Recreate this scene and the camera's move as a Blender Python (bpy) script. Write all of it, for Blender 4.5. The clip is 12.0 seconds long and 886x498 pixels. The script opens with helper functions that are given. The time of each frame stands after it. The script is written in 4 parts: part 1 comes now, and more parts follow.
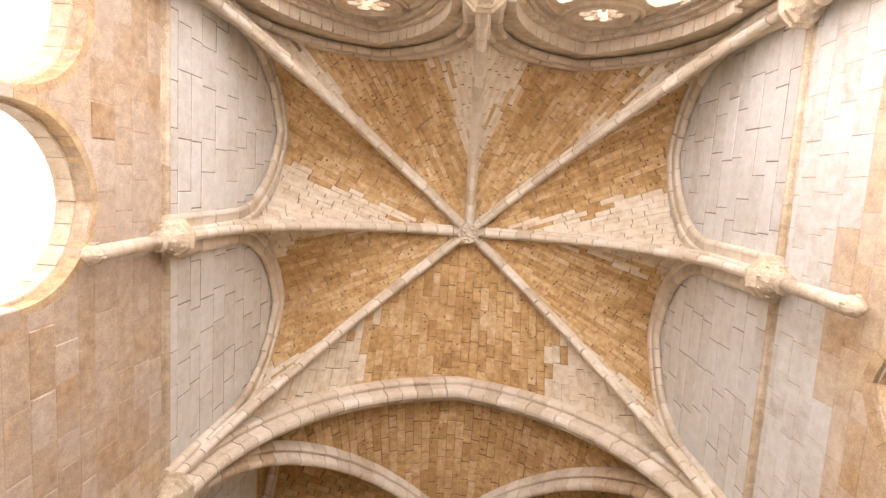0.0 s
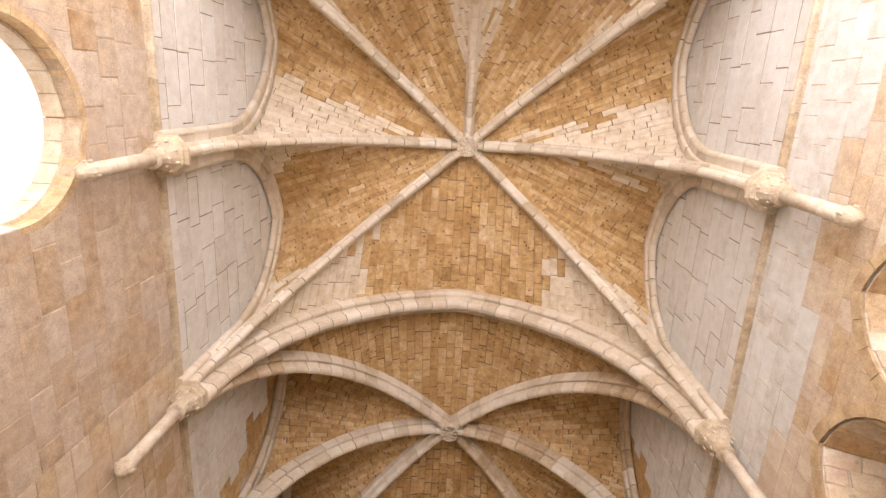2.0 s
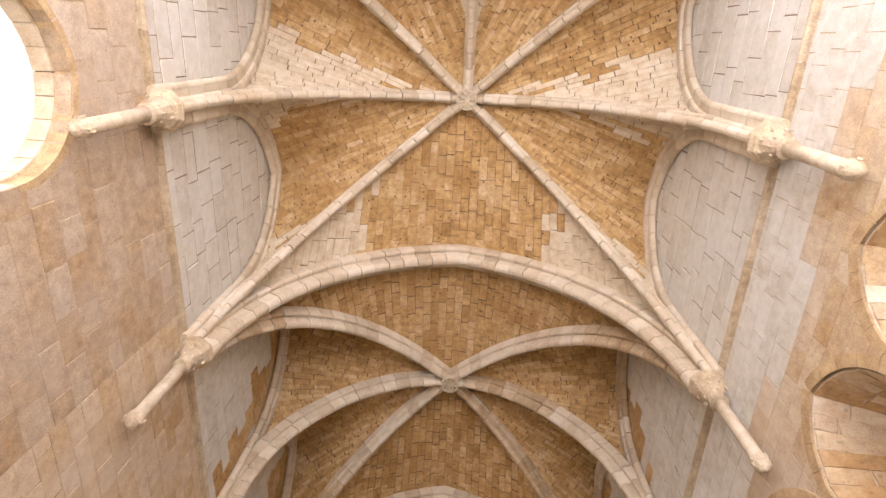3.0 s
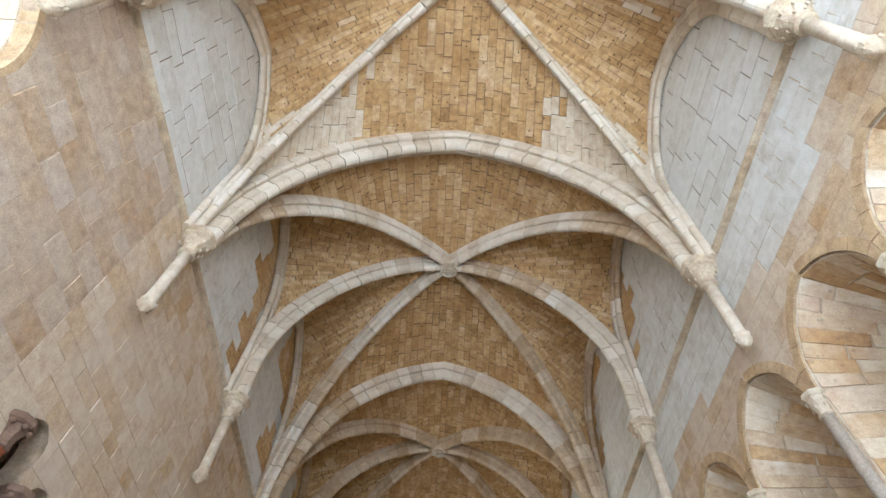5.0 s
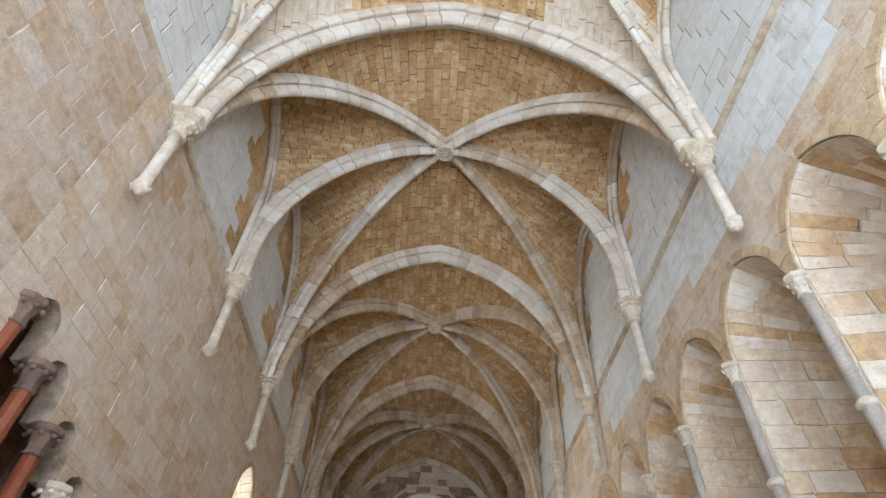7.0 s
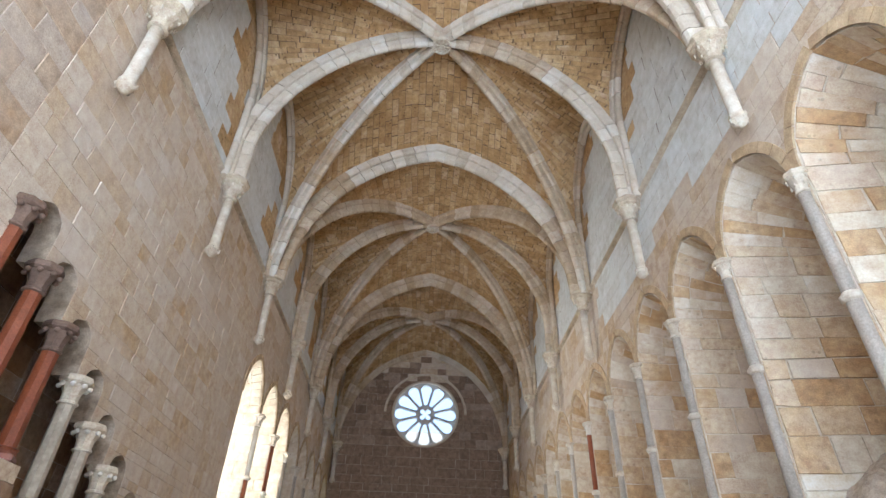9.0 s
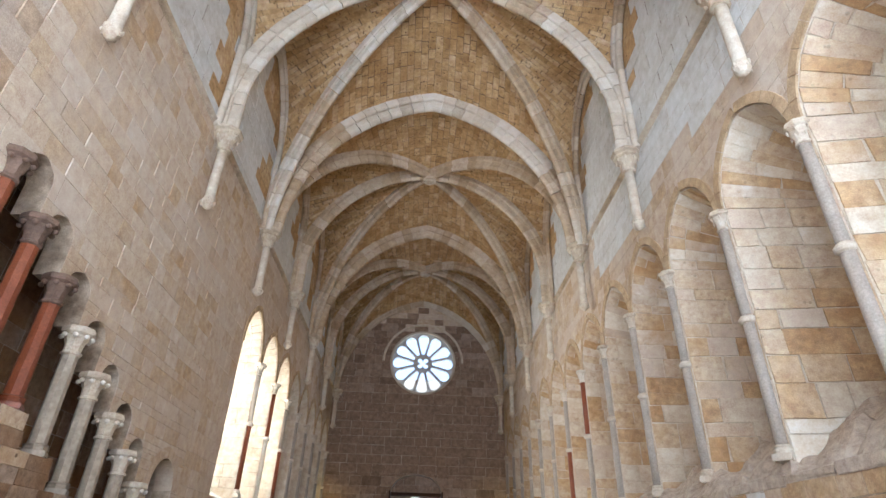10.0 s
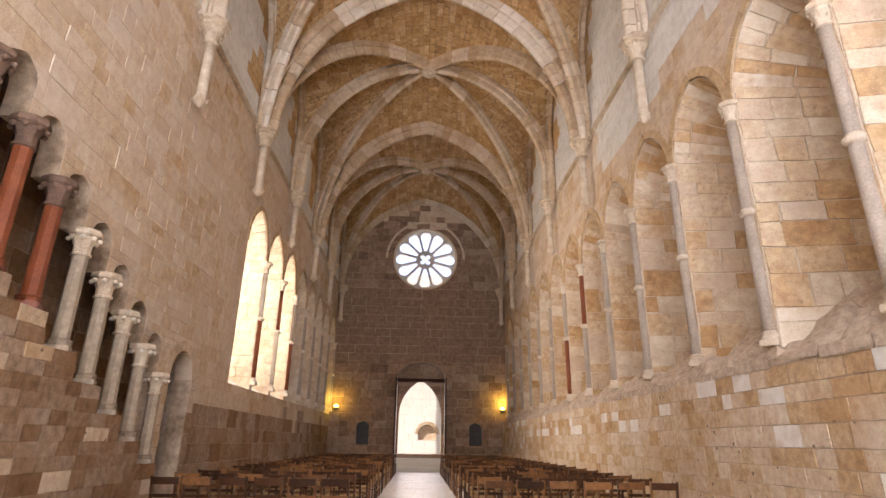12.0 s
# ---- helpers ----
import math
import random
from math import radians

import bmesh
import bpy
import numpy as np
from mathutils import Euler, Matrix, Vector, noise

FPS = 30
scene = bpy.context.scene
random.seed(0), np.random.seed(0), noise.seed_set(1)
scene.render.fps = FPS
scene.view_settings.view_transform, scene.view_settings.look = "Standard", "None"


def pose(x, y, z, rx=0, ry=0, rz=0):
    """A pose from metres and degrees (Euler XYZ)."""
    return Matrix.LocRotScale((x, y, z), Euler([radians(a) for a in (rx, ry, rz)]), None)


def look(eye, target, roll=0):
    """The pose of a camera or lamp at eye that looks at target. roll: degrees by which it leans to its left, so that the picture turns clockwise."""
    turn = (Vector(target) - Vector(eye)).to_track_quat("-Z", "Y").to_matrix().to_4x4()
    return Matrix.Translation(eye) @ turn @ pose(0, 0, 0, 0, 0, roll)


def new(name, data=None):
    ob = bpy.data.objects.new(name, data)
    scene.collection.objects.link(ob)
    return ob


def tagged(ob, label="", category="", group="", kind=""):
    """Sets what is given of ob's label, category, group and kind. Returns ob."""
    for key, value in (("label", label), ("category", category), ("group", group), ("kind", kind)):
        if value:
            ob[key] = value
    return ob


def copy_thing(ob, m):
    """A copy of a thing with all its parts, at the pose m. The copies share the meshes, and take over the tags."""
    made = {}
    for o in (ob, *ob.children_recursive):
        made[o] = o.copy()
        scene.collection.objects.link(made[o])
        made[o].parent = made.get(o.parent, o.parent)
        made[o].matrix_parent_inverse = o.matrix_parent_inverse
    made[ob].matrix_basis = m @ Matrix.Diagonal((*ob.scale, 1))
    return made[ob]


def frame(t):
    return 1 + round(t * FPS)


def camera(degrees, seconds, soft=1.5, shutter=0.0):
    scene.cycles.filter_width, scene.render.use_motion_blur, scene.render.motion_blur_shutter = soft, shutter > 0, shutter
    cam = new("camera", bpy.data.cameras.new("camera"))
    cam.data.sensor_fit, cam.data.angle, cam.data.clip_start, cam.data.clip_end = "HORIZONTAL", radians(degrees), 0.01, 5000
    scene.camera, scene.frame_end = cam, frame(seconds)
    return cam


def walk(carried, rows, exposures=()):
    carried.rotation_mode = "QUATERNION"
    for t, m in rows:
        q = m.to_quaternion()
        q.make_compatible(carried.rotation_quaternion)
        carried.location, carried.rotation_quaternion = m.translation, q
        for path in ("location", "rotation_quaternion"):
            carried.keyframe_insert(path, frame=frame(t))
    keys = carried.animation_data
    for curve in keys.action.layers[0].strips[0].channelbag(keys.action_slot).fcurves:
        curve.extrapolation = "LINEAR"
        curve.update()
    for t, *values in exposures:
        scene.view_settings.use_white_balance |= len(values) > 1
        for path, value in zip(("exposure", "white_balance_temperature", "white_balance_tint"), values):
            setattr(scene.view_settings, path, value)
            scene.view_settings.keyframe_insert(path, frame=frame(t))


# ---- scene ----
cam = camera(78.1, 12.0)
PATH = [
    (0, pose(0, 0, 1.4, 173.222, -3.011, -3.525)),
    (0.5, pose(0, 0, 1.4, 171.072, -2.941, -3.405)),
    (1, pose(0, 0, 1.4, 169.316, -2.893, -3.257)),
    (1.5, pose(0, 0, 1.4, 166.861, -2.844, -3.091)),
    (2, pose(0, 0, 1.4, 164.267, -2.785, -2.985)),
    (2.5, pose(0, 0, 1.4, 162.062, -2.721, -2.823)),
    (4.5, pose(0, 0, 1.4, 150.838, -2.456, -2.458)),
    (5, pose(0, 0, 1.4, 147.804, -2.390, -2.406)),
    (5.5, pose(0, 0, 1.4, 144.424, -2.387, -2.410)),
    (6, pose(0, 0, 1.4, 141.748, -2.360, -2.594)),
    (6.5, pose(0, 0, 1.4, 138.668, -2.254, -2.729)),
    (7, pose(0, 0, 1.4, 135.716, -2.141, -2.779)),
    (9, pose(0, 0, 1.4, 125.251, -1.689, -2.638)),
    (9.5, pose(0, 0, 1.4, 122.781, -1.610, -2.894)),
    (10, pose(0, 0, 1.4, 120.228, -1.441, -2.854)),
    (10.5, pose(0, 0, 1.4, 117.354, -1.258, -2.774)),
    (11, pose(0, 0, 1.4, 114.375, -1.074, -2.644)),
    (11.5, pose(0, 0, 1.4, 111.520, -0.916, -2.487)),
    (12, pose(0, 0, 1.4, 109.486, -0.804, -2.408)),
]
walk(cam, PATH, [(0.0, -0.15, 7000, 24), (2.7, -0.17, 7100, 25), (4.5, -0.18, 5700, 9), (5.2, -0.2, 5350, 7), (7.0, -0.05, 5150, 7), (9.5, 0.12, 5050, 8), (10.3, 0.17, 5400, 13), (11.0, 0.16, 6150, 22), (12.0, 0.15, 6400, 23)])

# ---- light ----
XL, XR, YB, YE = -4.797, 4.703, -3.06, 30.45
BAY = 4.188
KY = [1.127 + BAY * k for k in range(-1, 8)]      # springing lines, first on the back wall
ZC, ZW = 9.62, 15.44                               # springing and web crown

world = bpy.data.worlds.new("sky")
scene.world = world
world.use_nodes = True
wn = world.node_tree
sky = wn.nodes.new("ShaderNodeTexSky")
sky.sky_type, sky.sun_disc, sky.sun_elevation, sky.sun_rotation = "NISHITA", False, radians(50), radians(225)
wn.nodes["Background"].inputs[1].default_value = 0.15
wn.links.new(sky.outputs[0], wn.nodes["Background"].inputs[0])
sun = new("sun", bpy.data.lights.new("sun", "SUN"))
sun.data.energy, sun.data.angle, sun.data.color = 5.0, radians(0.5), (1.0, 0.94, 0.84)
sun.matrix_world = look((0, 0, 0), (0.45, 0.45, -0.77))


def window_light(x, y, z, target, w, h, power, colour=(0.93, 0.96, 1.0)):
    lamp = new("window_light", bpy.data.lights.new("window_light", "AREA"))
    lamp.data.shape, lamp.data.size, lamp.data.size_y, lamp.data.energy, lamp.data.color = "RECTANGLE", w, h, power, colour
    lamp.matrix_world = look((x, y, z), target)
    return lamp


for cx, power in ((-2.25, 1120), (2.25, 1220)):
    window_light(cx, YB - 2.0, 6.4, (cx * 0.8, 4, 12.6), 3.2, 9.0, power)
for cy in (-1.86, 0.53):
    window_light(XL - 1.0, cy, 5.4, (0, cy, 8.4), 2.0, 4.6, 26)
for cy in (15.03, 17.08, 19.13):
    window_light(XL - 1.7, cy, 5.2, (0, cy + 1.0, 4.7), 1.8, 4.8, 470, (1.0, 0.90, 0.74))

window_light(0.03, YE + 0.6, 2.7, (0.0, 20, 0.5), 2.0, 3.4, 110, (1.0, 0.97, 0.92))
window_light(0.1, YE + 0.9, 11.5, (0.0, 20, 10.0), 3.2, 3.2, 110, (0.75, 0.86, 1.0))


# ---- materials ----
def material(name, colours, rough=0.85, scale=1.0, bump=0.25, island=0.5, stain=None, stain_amount=0.35, metal=0.0, fine=40.0, by_object=False, pits=0.0, mottle=0.34, stain_from=0.5):
    """Stone, wood or metal: a colour ramp over the random value of each piece, mottled at two scales, with fine relief."""
    m = bpy.data.materials.new(name)
    m.use_nodes = True
    nt = m.node_tree
    bs = nt.nodes["Principled BSDF"]
    bs.inputs["Roughness"].default_value, bs.inputs["Metallic"].default_value = rough, metal
    if "Specular IOR Level" in bs.inputs:
        bs.inputs["Specular IOR Level"].default_value = 0.3
    tc = nt.nodes.new("ShaderNodeTexCoord")
    geo = nt.nodes.new("ShaderNodeNewGeometry")
    info = nt.nodes.new("ShaderNodeObjectInfo")

    def tex(sc, detail):
        n = nt.nodes.new("ShaderNodeTexNoise")
        n.inputs["Scale"].default_value, n.inputs["Detail"].default_value, n.inputs["Roughness"].default_value = sc, detail, 0.6
        nt.links.new(geo.outputs["Position"], n.inputs["Vector"])
        return n.outputs["Fac"]

    def math_(op, a, b):
        n = nt.nodes.new("ShaderNodeMath")
        n.operation = op
        for i, v in enumerate((a, b)):
            if isinstance(v, (int, float)):
                n.inputs[i].default_value = v
            else:
                nt.links.new(v, n.inputs[i])
        return n.outputs[0]

    piece = info.outputs["Random"] if by_object else geo.outputs["Random Per Island"]
    mott = tex(1.6 * scale, 5)
    f = math_("ADD", math_("MULTIPLY", piece, island), math_("MULTIPLY", math_("SUBTRACT", math_("MULTIPLY", mott, 1.9), 0.45), 1.0 - island))
    ramp = nt.nodes.new("ShaderNodeValToRGB")
    els = ramp.color_ramp.elements
    for i, c in enumerate(colours):
        p = i / max(1, len(colours) - 1)
        e = els[i] if i < 2 else els.new(p)
        e.color = (*c, 1)
    for i, e in enumerate(els):
        e.position = i / max(1, len(colours) - 1)
    for i, c in enumerate(colours):
        els[i].color = (*c, 1)
    nt.links.new(f, ramp.inputs[0])
    out = ramp.outputs[0]
    grain = tex(fine * scale, 6)
    mix = nt.nodes.new("ShaderNodeMix")
    mix.data_type, mix.blend_type = "RGBA", "OVERLAY"
    mix.inputs[0].default_value = 0.24
    wide = nt.nodes.new("ShaderNodeMapRange")
    wide.inputs[1].default_value, wide.inputs[2].default_value, wide.inputs[3].default_value, wide.inputs[4].default_value = 0.3, 0.7, 0.1, 0.9
    nt.links.new(grain, wide.inputs[0])
    nt.links.new(out, mix.inputs[6])
    nt.links.new(wide.outputs[0], mix.inputs[7])
    out = mix.outputs[2]
    mid = nt.nodes.new("ShaderNodeMapRange")
    mid.inputs[1].default_value, mid.inputs[2].default_value, mid.inputs[3].default_value, mid.inputs[4].default_value = 0.3, 0.7, 0.08, 0.92
    nt.links.new(tex(5.5 * scale, 9), mid.inputs[0])
    mx = nt.nodes.new("ShaderNodeMix")
    mx.data_type, mx.blend_type = "RGBA", "OVERLAY"
    mx.inputs[0].default_value = mottle
    nt.links.new(out, mx.inputs[6])
    nt.links.new(mid.outputs[0], mx.inputs[7])
    out = mx.outputs[2]
    if stain:
        big = tex(0.55 * scale, 7)
        lim = nt.nodes.new("ShaderNodeMapRange")
        lim.inputs[1].default_value, lim.inputs[2].default_value, lim.inputs[4].default_value = stain_from, stain_from + 0.16, stain_amount
        nt.links.new(big, lim.inputs[0])
        m2 = nt.nodes.new("ShaderNodeMix")
        m2.data_type = "RGBA"
        m2.inputs[7].default_value = (*stain, 1)
        nt.links.new(lim.outputs[0], m2.inputs[0])
        nt.links.new(out, m2.inputs[6])
        out = m2.outputs[2]
    if pits:
        vor = nt.nodes.new("ShaderNodeTexVoronoi")
        vor.inputs["Scale"].default_value = 7.0
        nt.links.new(geo.outputs["Position"], vor.inputs["Vector"])
        spot = nt.nodes.new("ShaderNodeMapRange")
        spot.inputs[1].default_value, spot.inputs[2].default_value, spot.inputs[3].default_value, spot.inputs[4].default_value = 0.13, 0.21, pits, 0.0
        nt.links.new(vor.outputs["Distance"], spot.inputs[0])
        sel = nt.nodes.new("ShaderNodeMath")
        sel.operation = "MULTIPLY"
        gate = nt.nodes.new("ShaderNodeMapRange")
        gate.inputs[1].default_value, gate.inputs[2].default_value = 0.46, 0.56
        nt.links.new(tex(2.3, 3), gate.inputs[0])
        nt.links.new(spot.outputs[0], sel.inputs[0])
        nt.links.new(gate.outputs[0], sel.inputs[1])
        m3 = nt.nodes.new("ShaderNodeMix")
        m3.data_type = "RGBA"
        m3.inputs[7].default_value = (0.10, 0.055, 0.025, 1)
        nt.links.new(sel.outputs[0], m3.inputs[0])
        nt.links.new(out, m3.inputs[6])
        out = m3.outputs[2]
    nt.links.new(out, bs.inputs["Base Color"])
    bp = nt.nodes.new("ShaderNodeBump")
    bp.inputs["Strength"].default_value, bp.inputs["Distance"].default_value = bump, 0.02
    nt.links.new(math_("ADD", math_("MULTIPLY", grain, 0.6), tex(9 * scale, 4)), bp.inputs["Height"])
    nt.links.new(bp.outputs[0], bs.inputs["Normal"])
    return m


TAN = material("tan_web_stone", [(0.27, 0.145, 0.052), (0.46, 0.285, 0.118), (0.55, 0.36, 0.165), (0.63, 0.45, 0.245), (0.73, 0.585, 0.40)], island=0.5, stain=(0.36, 0.19, 0.06), stain_amount=0.45, pits=0.95, scale=1.4)
PALE = material("pale_web_stone", [(0.60, 0.49, 0.35), (0.71, 0.61, 0.46), (0.78, 0.70, 0.57)], island=0.5)
RIB = material("rib_stone", [(0.50, 0.41, 0.29), (0.68, 0.59, 0.46), (0.80, 0.74, 0.63)], island=0.6, stain=(0.52, 0.40, 0.25), stain_amount=0.4, mottle=0.16)
WHITE = material("white_ashlar", [(0.61, 0.575, 0.51), (0.71, 0.69, 0.635), (0.76, 0.755, 0.72)], island=0.5)
WHITEP = material("white_ashlar_block", [(0.61, 0.575, 0.51), (0.71, 0.69, 0.635), (0.76, 0.755, 0.72)], island=0.5, by_object=True, mottle=0.25)
WALLP = material("beige_wall_block", [(0.47, 0.28, 0.12), (0.57, 0.42, 0.26), (0.62, 0.49, 0.345), (0.655, 0.54, 0.41), (0.74, 0.65, 0.54)], island=0.6, stain=(0.66, 0.57, 0.47), stain_amount=0.5, scale=1.1, stain_from=0.46, pits=0.15, mottle=0.28, by_object=True)
WALL = material("beige_wall_stone", [(0.47, 0.28, 0.12), (0.57, 0.42, 0.26), (0.62, 0.49, 0.345), (0.655, 0.54, 0.41), (0.74, 0.65, 0.54)], island=0.6, stain=(0.66, 0.57, 0.47), stain_amount=0.5, scale=1.1, stain_from=0.46, pits=0.15, mottle=0.28)
WALLJOINT = material("limewashed_joint", [(0.38, 0.27, 0.165), (0.52, 0.41, 0.29), (0.60, 0.50, 0.38)], island=0.0, scale=1.3)
OLDTRIM = material("brown_string_stone", [(0.40, 0.29, 0.17), (0.56, 0.46, 0.32), (0.67, 0.58, 0.46)], island=0.5)
LEFTWALL = material("pinkish_wall_stone", [(0.40, 0.235, 0.105), (0.49, 0.36, 0.235), (0.53, 0.415, 0.30), (0.555, 0.455, 0.35), (0.63, 0.55, 0.465)], island=0.6, stain=(0.57, 0.49, 0.42), stain_amount=0.5, scale=1.1, stain_from=0.46, pits=0.15, mottle=0.28)
LEFTWALLP = material("pinkish_wall_block", [(0.40, 0.235, 0.105), (0.49, 0.36, 0.235), (0.53, 0.415, 0.30), (0.555, 0.455, 0.35), (0.63, 0.55, 0.465)], island=0.6, stain=(0.57, 0.49, 0.42), stain_amount=0.5, scale=1.1, stain_from=0.46, pits=0.15, mottle=0.28, by_object=True)
RIBTAN = material("old_rib_stone", [(0.37, 0.25, 0.13), (0.50, 0.375, 0.235), (0.60, 0.48, 0.335), (0.68, 0.58, 0.445)], island=0.6, stain=(0.38, 0.25, 0.12), stain_amount=0.4, mottle=0.22)
LOW = material("lower_wall_stone", [(0.38, 0.20, 0.075), (0.55, 0.375, 0.20), (0.63, 0.49, 0.32), (0.67, 0.56, 0.42), (0.76, 0.68, 0.57)], island=0.66, stain=(0.50, 0.29, 0.11), stain_amount=0.5, pits=0.3, scale=1.6, bump=0.5)
# brown stone, its colour darkened further to carry shade low on the left
BROWN = material("shaded_brown_stone", [(0.15, 0.075, 0.03), (0.26, 0.155, 0.08), (0.34, 0.23, 0.14), (0.39, 0.285, 0.20), (0.50, 0.42, 0.33)], island=0.62, stain=(0.28, 0.125, 0.035), stain_amount=0.5, pits=0.3, scale=1.6, bump=0.5)
BROWNP = material("shaded_brown_block", [(0.16, 0.08, 0.035), (0.27, 0.165, 0.09), (0.34, 0.235, 0.15), (0.39, 0.29, 0.205), (0.48, 0.39, 0.30)], island=0.62, stain=(0.30, 0.15, 0.055), stain_amount=0.45, pits=0.3, scale=1.6, bump=0.6, by_object=True)
LOWP = material("lower_wall_block", [(0.40, 0.22, 0.09), (0.56, 0.40, 0.23), (0.62, 0.485, 0.33), (0.67, 0.55, 0.41), (0.74, 0.65, 0.53)], island=0.6, by_object=True, scale=1.8, bump=0.7, stain=(0.48, 0.28, 0.11), stain_amount=0.5, pits=0.8)
CORE = material("plain_reveal_stone", [(0.50, 0.38, 0.25), (0.62, 0.50, 0.36)], island=0.0)
MORTAR = material("mortar", [(0.36, 0.27, 0.18), (0.66, 0.58, 0.47)], island=0.0, scale=1.2)
DARKMORTAR = material("worn_shaded_mortar", [(0.15, 0.095, 0.055), (0.46, 0.36, 0.25), (0.60, 0.50, 0.38)], island=0.0, scale=1.5)
PATCH = material("new_white_block", [(0.60, 0.52, 0.42), (0.80, 0.77, 0.71), (0.86, 0.85, 0.82)], island=0.3, scale=1.4)
DARKJOINT = material("shadowed_joint", [(0.16, 0.10, 0.055), (0.26, 0.18, 0.10)], island=0.0)
# brownish stone, with the dimness of the far end put into its colour
ENDW = material("shaded_end_wall_stone", [(0.17, 0.105, 0.068), (0.27, 0.18, 0.12), (0.33, 0.225, 0.15), (0.43, 0.33, 0.245)], island=0.7)
TRIM = material("arch_ring_stone", [(0.45, 0.29, 0.13), (0.58, 0.43, 0.26), (0.68, 0.56, 0.41)], island=0.7)
STRING = material("string_course_stone", [(0.46, 0.36, 0.23), (0.60, 0.50, 0.36), (0.70, 0.62, 0.50)], island=0.5)
SHAFT = material("grey_shaft_stone", [(0.30, 0.25, 0.19), (0.41, 0.35, 0.275), (0.50, 0.44, 0.36)], island=0.5, rough=0.6, mottle=0.15)
STAIRSTONE = material("stair_shaft_stone", [(0.30, 0.24, 0.17), (0.40, 0.33, 0.24), (0.48, 0.41, 0.31)], island=0.5, rough=0.7, mottle=0.15, fine=14.0)
RED = material("red_marble", [(0.17, 0.045, 0.018), (0.24, 0.070, 0.028), (0.29, 0.10, 0.045)], island=0.3, rough=0.4, mottle=0.15)
REDCAP = material("purple_stone", [(0.14, 0.085, 0.058), (0.23, 0.155, 0.11)], island=0.3)
SILL = material("rough_sill_stone", [(0.42, 0.33, 0.24), (0.55, 0.45, 0.34), (0.62, 0.54, 0.44)], island=0.2, bump=0.8, scale=2.0)
FLOOR = material("floor_slab_stone", [(0.47, 0.43, 0.375), (0.57, 0.53, 0.465), (0.65, 0.61, 0.545)], island=0.6, rough=0.5)
WOOD = material("brown_chair_wood", [(0.028, 0.012, 0.006), (0.085, 0.036, 0.015), (0.33, 0.16, 0.058)], island=0.8, rough=0.3, scale=3.0, by_object=True)
RUSH = material("rush_seat", [(0.34, 0.22, 0.10), (0.46, 0.32, 0.16)], island=0.3, scale=6.0)
DOORWOOD = material("dark_door_wood", [(0.03, 0.015, 0.009), (0.055, 0.027, 0.015)], rough=0.95)
IRON = material("dark_iron", [(0.03, 0.028, 0.025), (0.06, 0.055, 0.05)], rough=0.5, metal=0.6)
SANDY = material("sunlit_cloister_stone", [(0.78, 0.72, 0.60), (0.86, 0.82, 0.72)], island=0.2, mottle=0.15)
GROUND = material("dry_ground", [(0.50, 0.45, 0.36), (0.60, 0.55, 0.45)], island=0.0)


# ---- mesh helpers ----
def mesh_ob(name, verts, faces, mat, parent=None, mats=None, index=None, smooth=False):
    me = bpy.data.meshes.new(name)
    me.from_pydata([tuple(v) for v in verts], [], faces)
    for m in (mats or [mat]):
        me.materials.append(m)
    if index is not None:
        me.polygons.foreach_set("material_index", index)
    if smooth:
        me.polygons.foreach_set("use_smooth", [True] * len(faces))
    me.update()
    ob = new(name, me)
    if parent:
        ob.parent = parent
    return ob


def part(name, bm, mat, parent, label="", smooth=False):
    bmesh.ops.recalc_face_normals(bm, faces=bm.faces)
    me = bpy.data.meshes.new(name)
    bm.to_mesh(me)
    bm.free()
    me.materials.append(mat)
    if smooth:
        me.polygons.foreach_set("use_smooth", [True] * len(me.polygons))
    ob = new(name, me)
    ob.parent = parent
    return tagged(ob, label) if label else ob


def empty(name, label, category, m=None, group="", kind=""):
    ob = new(name)
    ob.empty_display_size = 0.2
    if m is not None:
        ob.matrix_world = m
    return tagged(ob, label, category, group, kind)


def box(bm, x0, x1, y0, y1, z0, z1, bevel=0.0):
    made = bmesh.ops.create_cube(bm, size=1.0)
    for v in made["verts"]:
        v.co = Vector(((x0 + x1) / 2 + v.co.x * (x1 - x0), (y0 + y1) / 2 + v.co.y * (y1 - y0), (z0 + z1) / 2 + v.co.z * (z1 - z0)))
    if bevel:
        bmesh.ops.bevel(bm, geom=list({e for v in made["verts"] for e in v.link_edges}), offset=bevel, segments=2, affect="EDGES")
    return bm


def lathe(bm, profile, n=12, x=0, y=0, turn=0.0):
    """A body of revolution about z from (radius, z) pairs."""
    rings = [[bm.verts.new((x + r * math.cos(turn + 2 * math.pi * i / n), y + r * math.sin(turn + 2 * math.pi * i / n), z)) for i in range(n)] for r, z in profile]
    for a, b in zip(rings, rings[1:]):
        for i in range(n):
            bm.faces.new((a[i], a[(i + 1) % n], b[(i + 1) % n], b[i]))
    bm.faces.new(rings[0][::-1])
    bm.faces.new(rings[-1])
    return bm


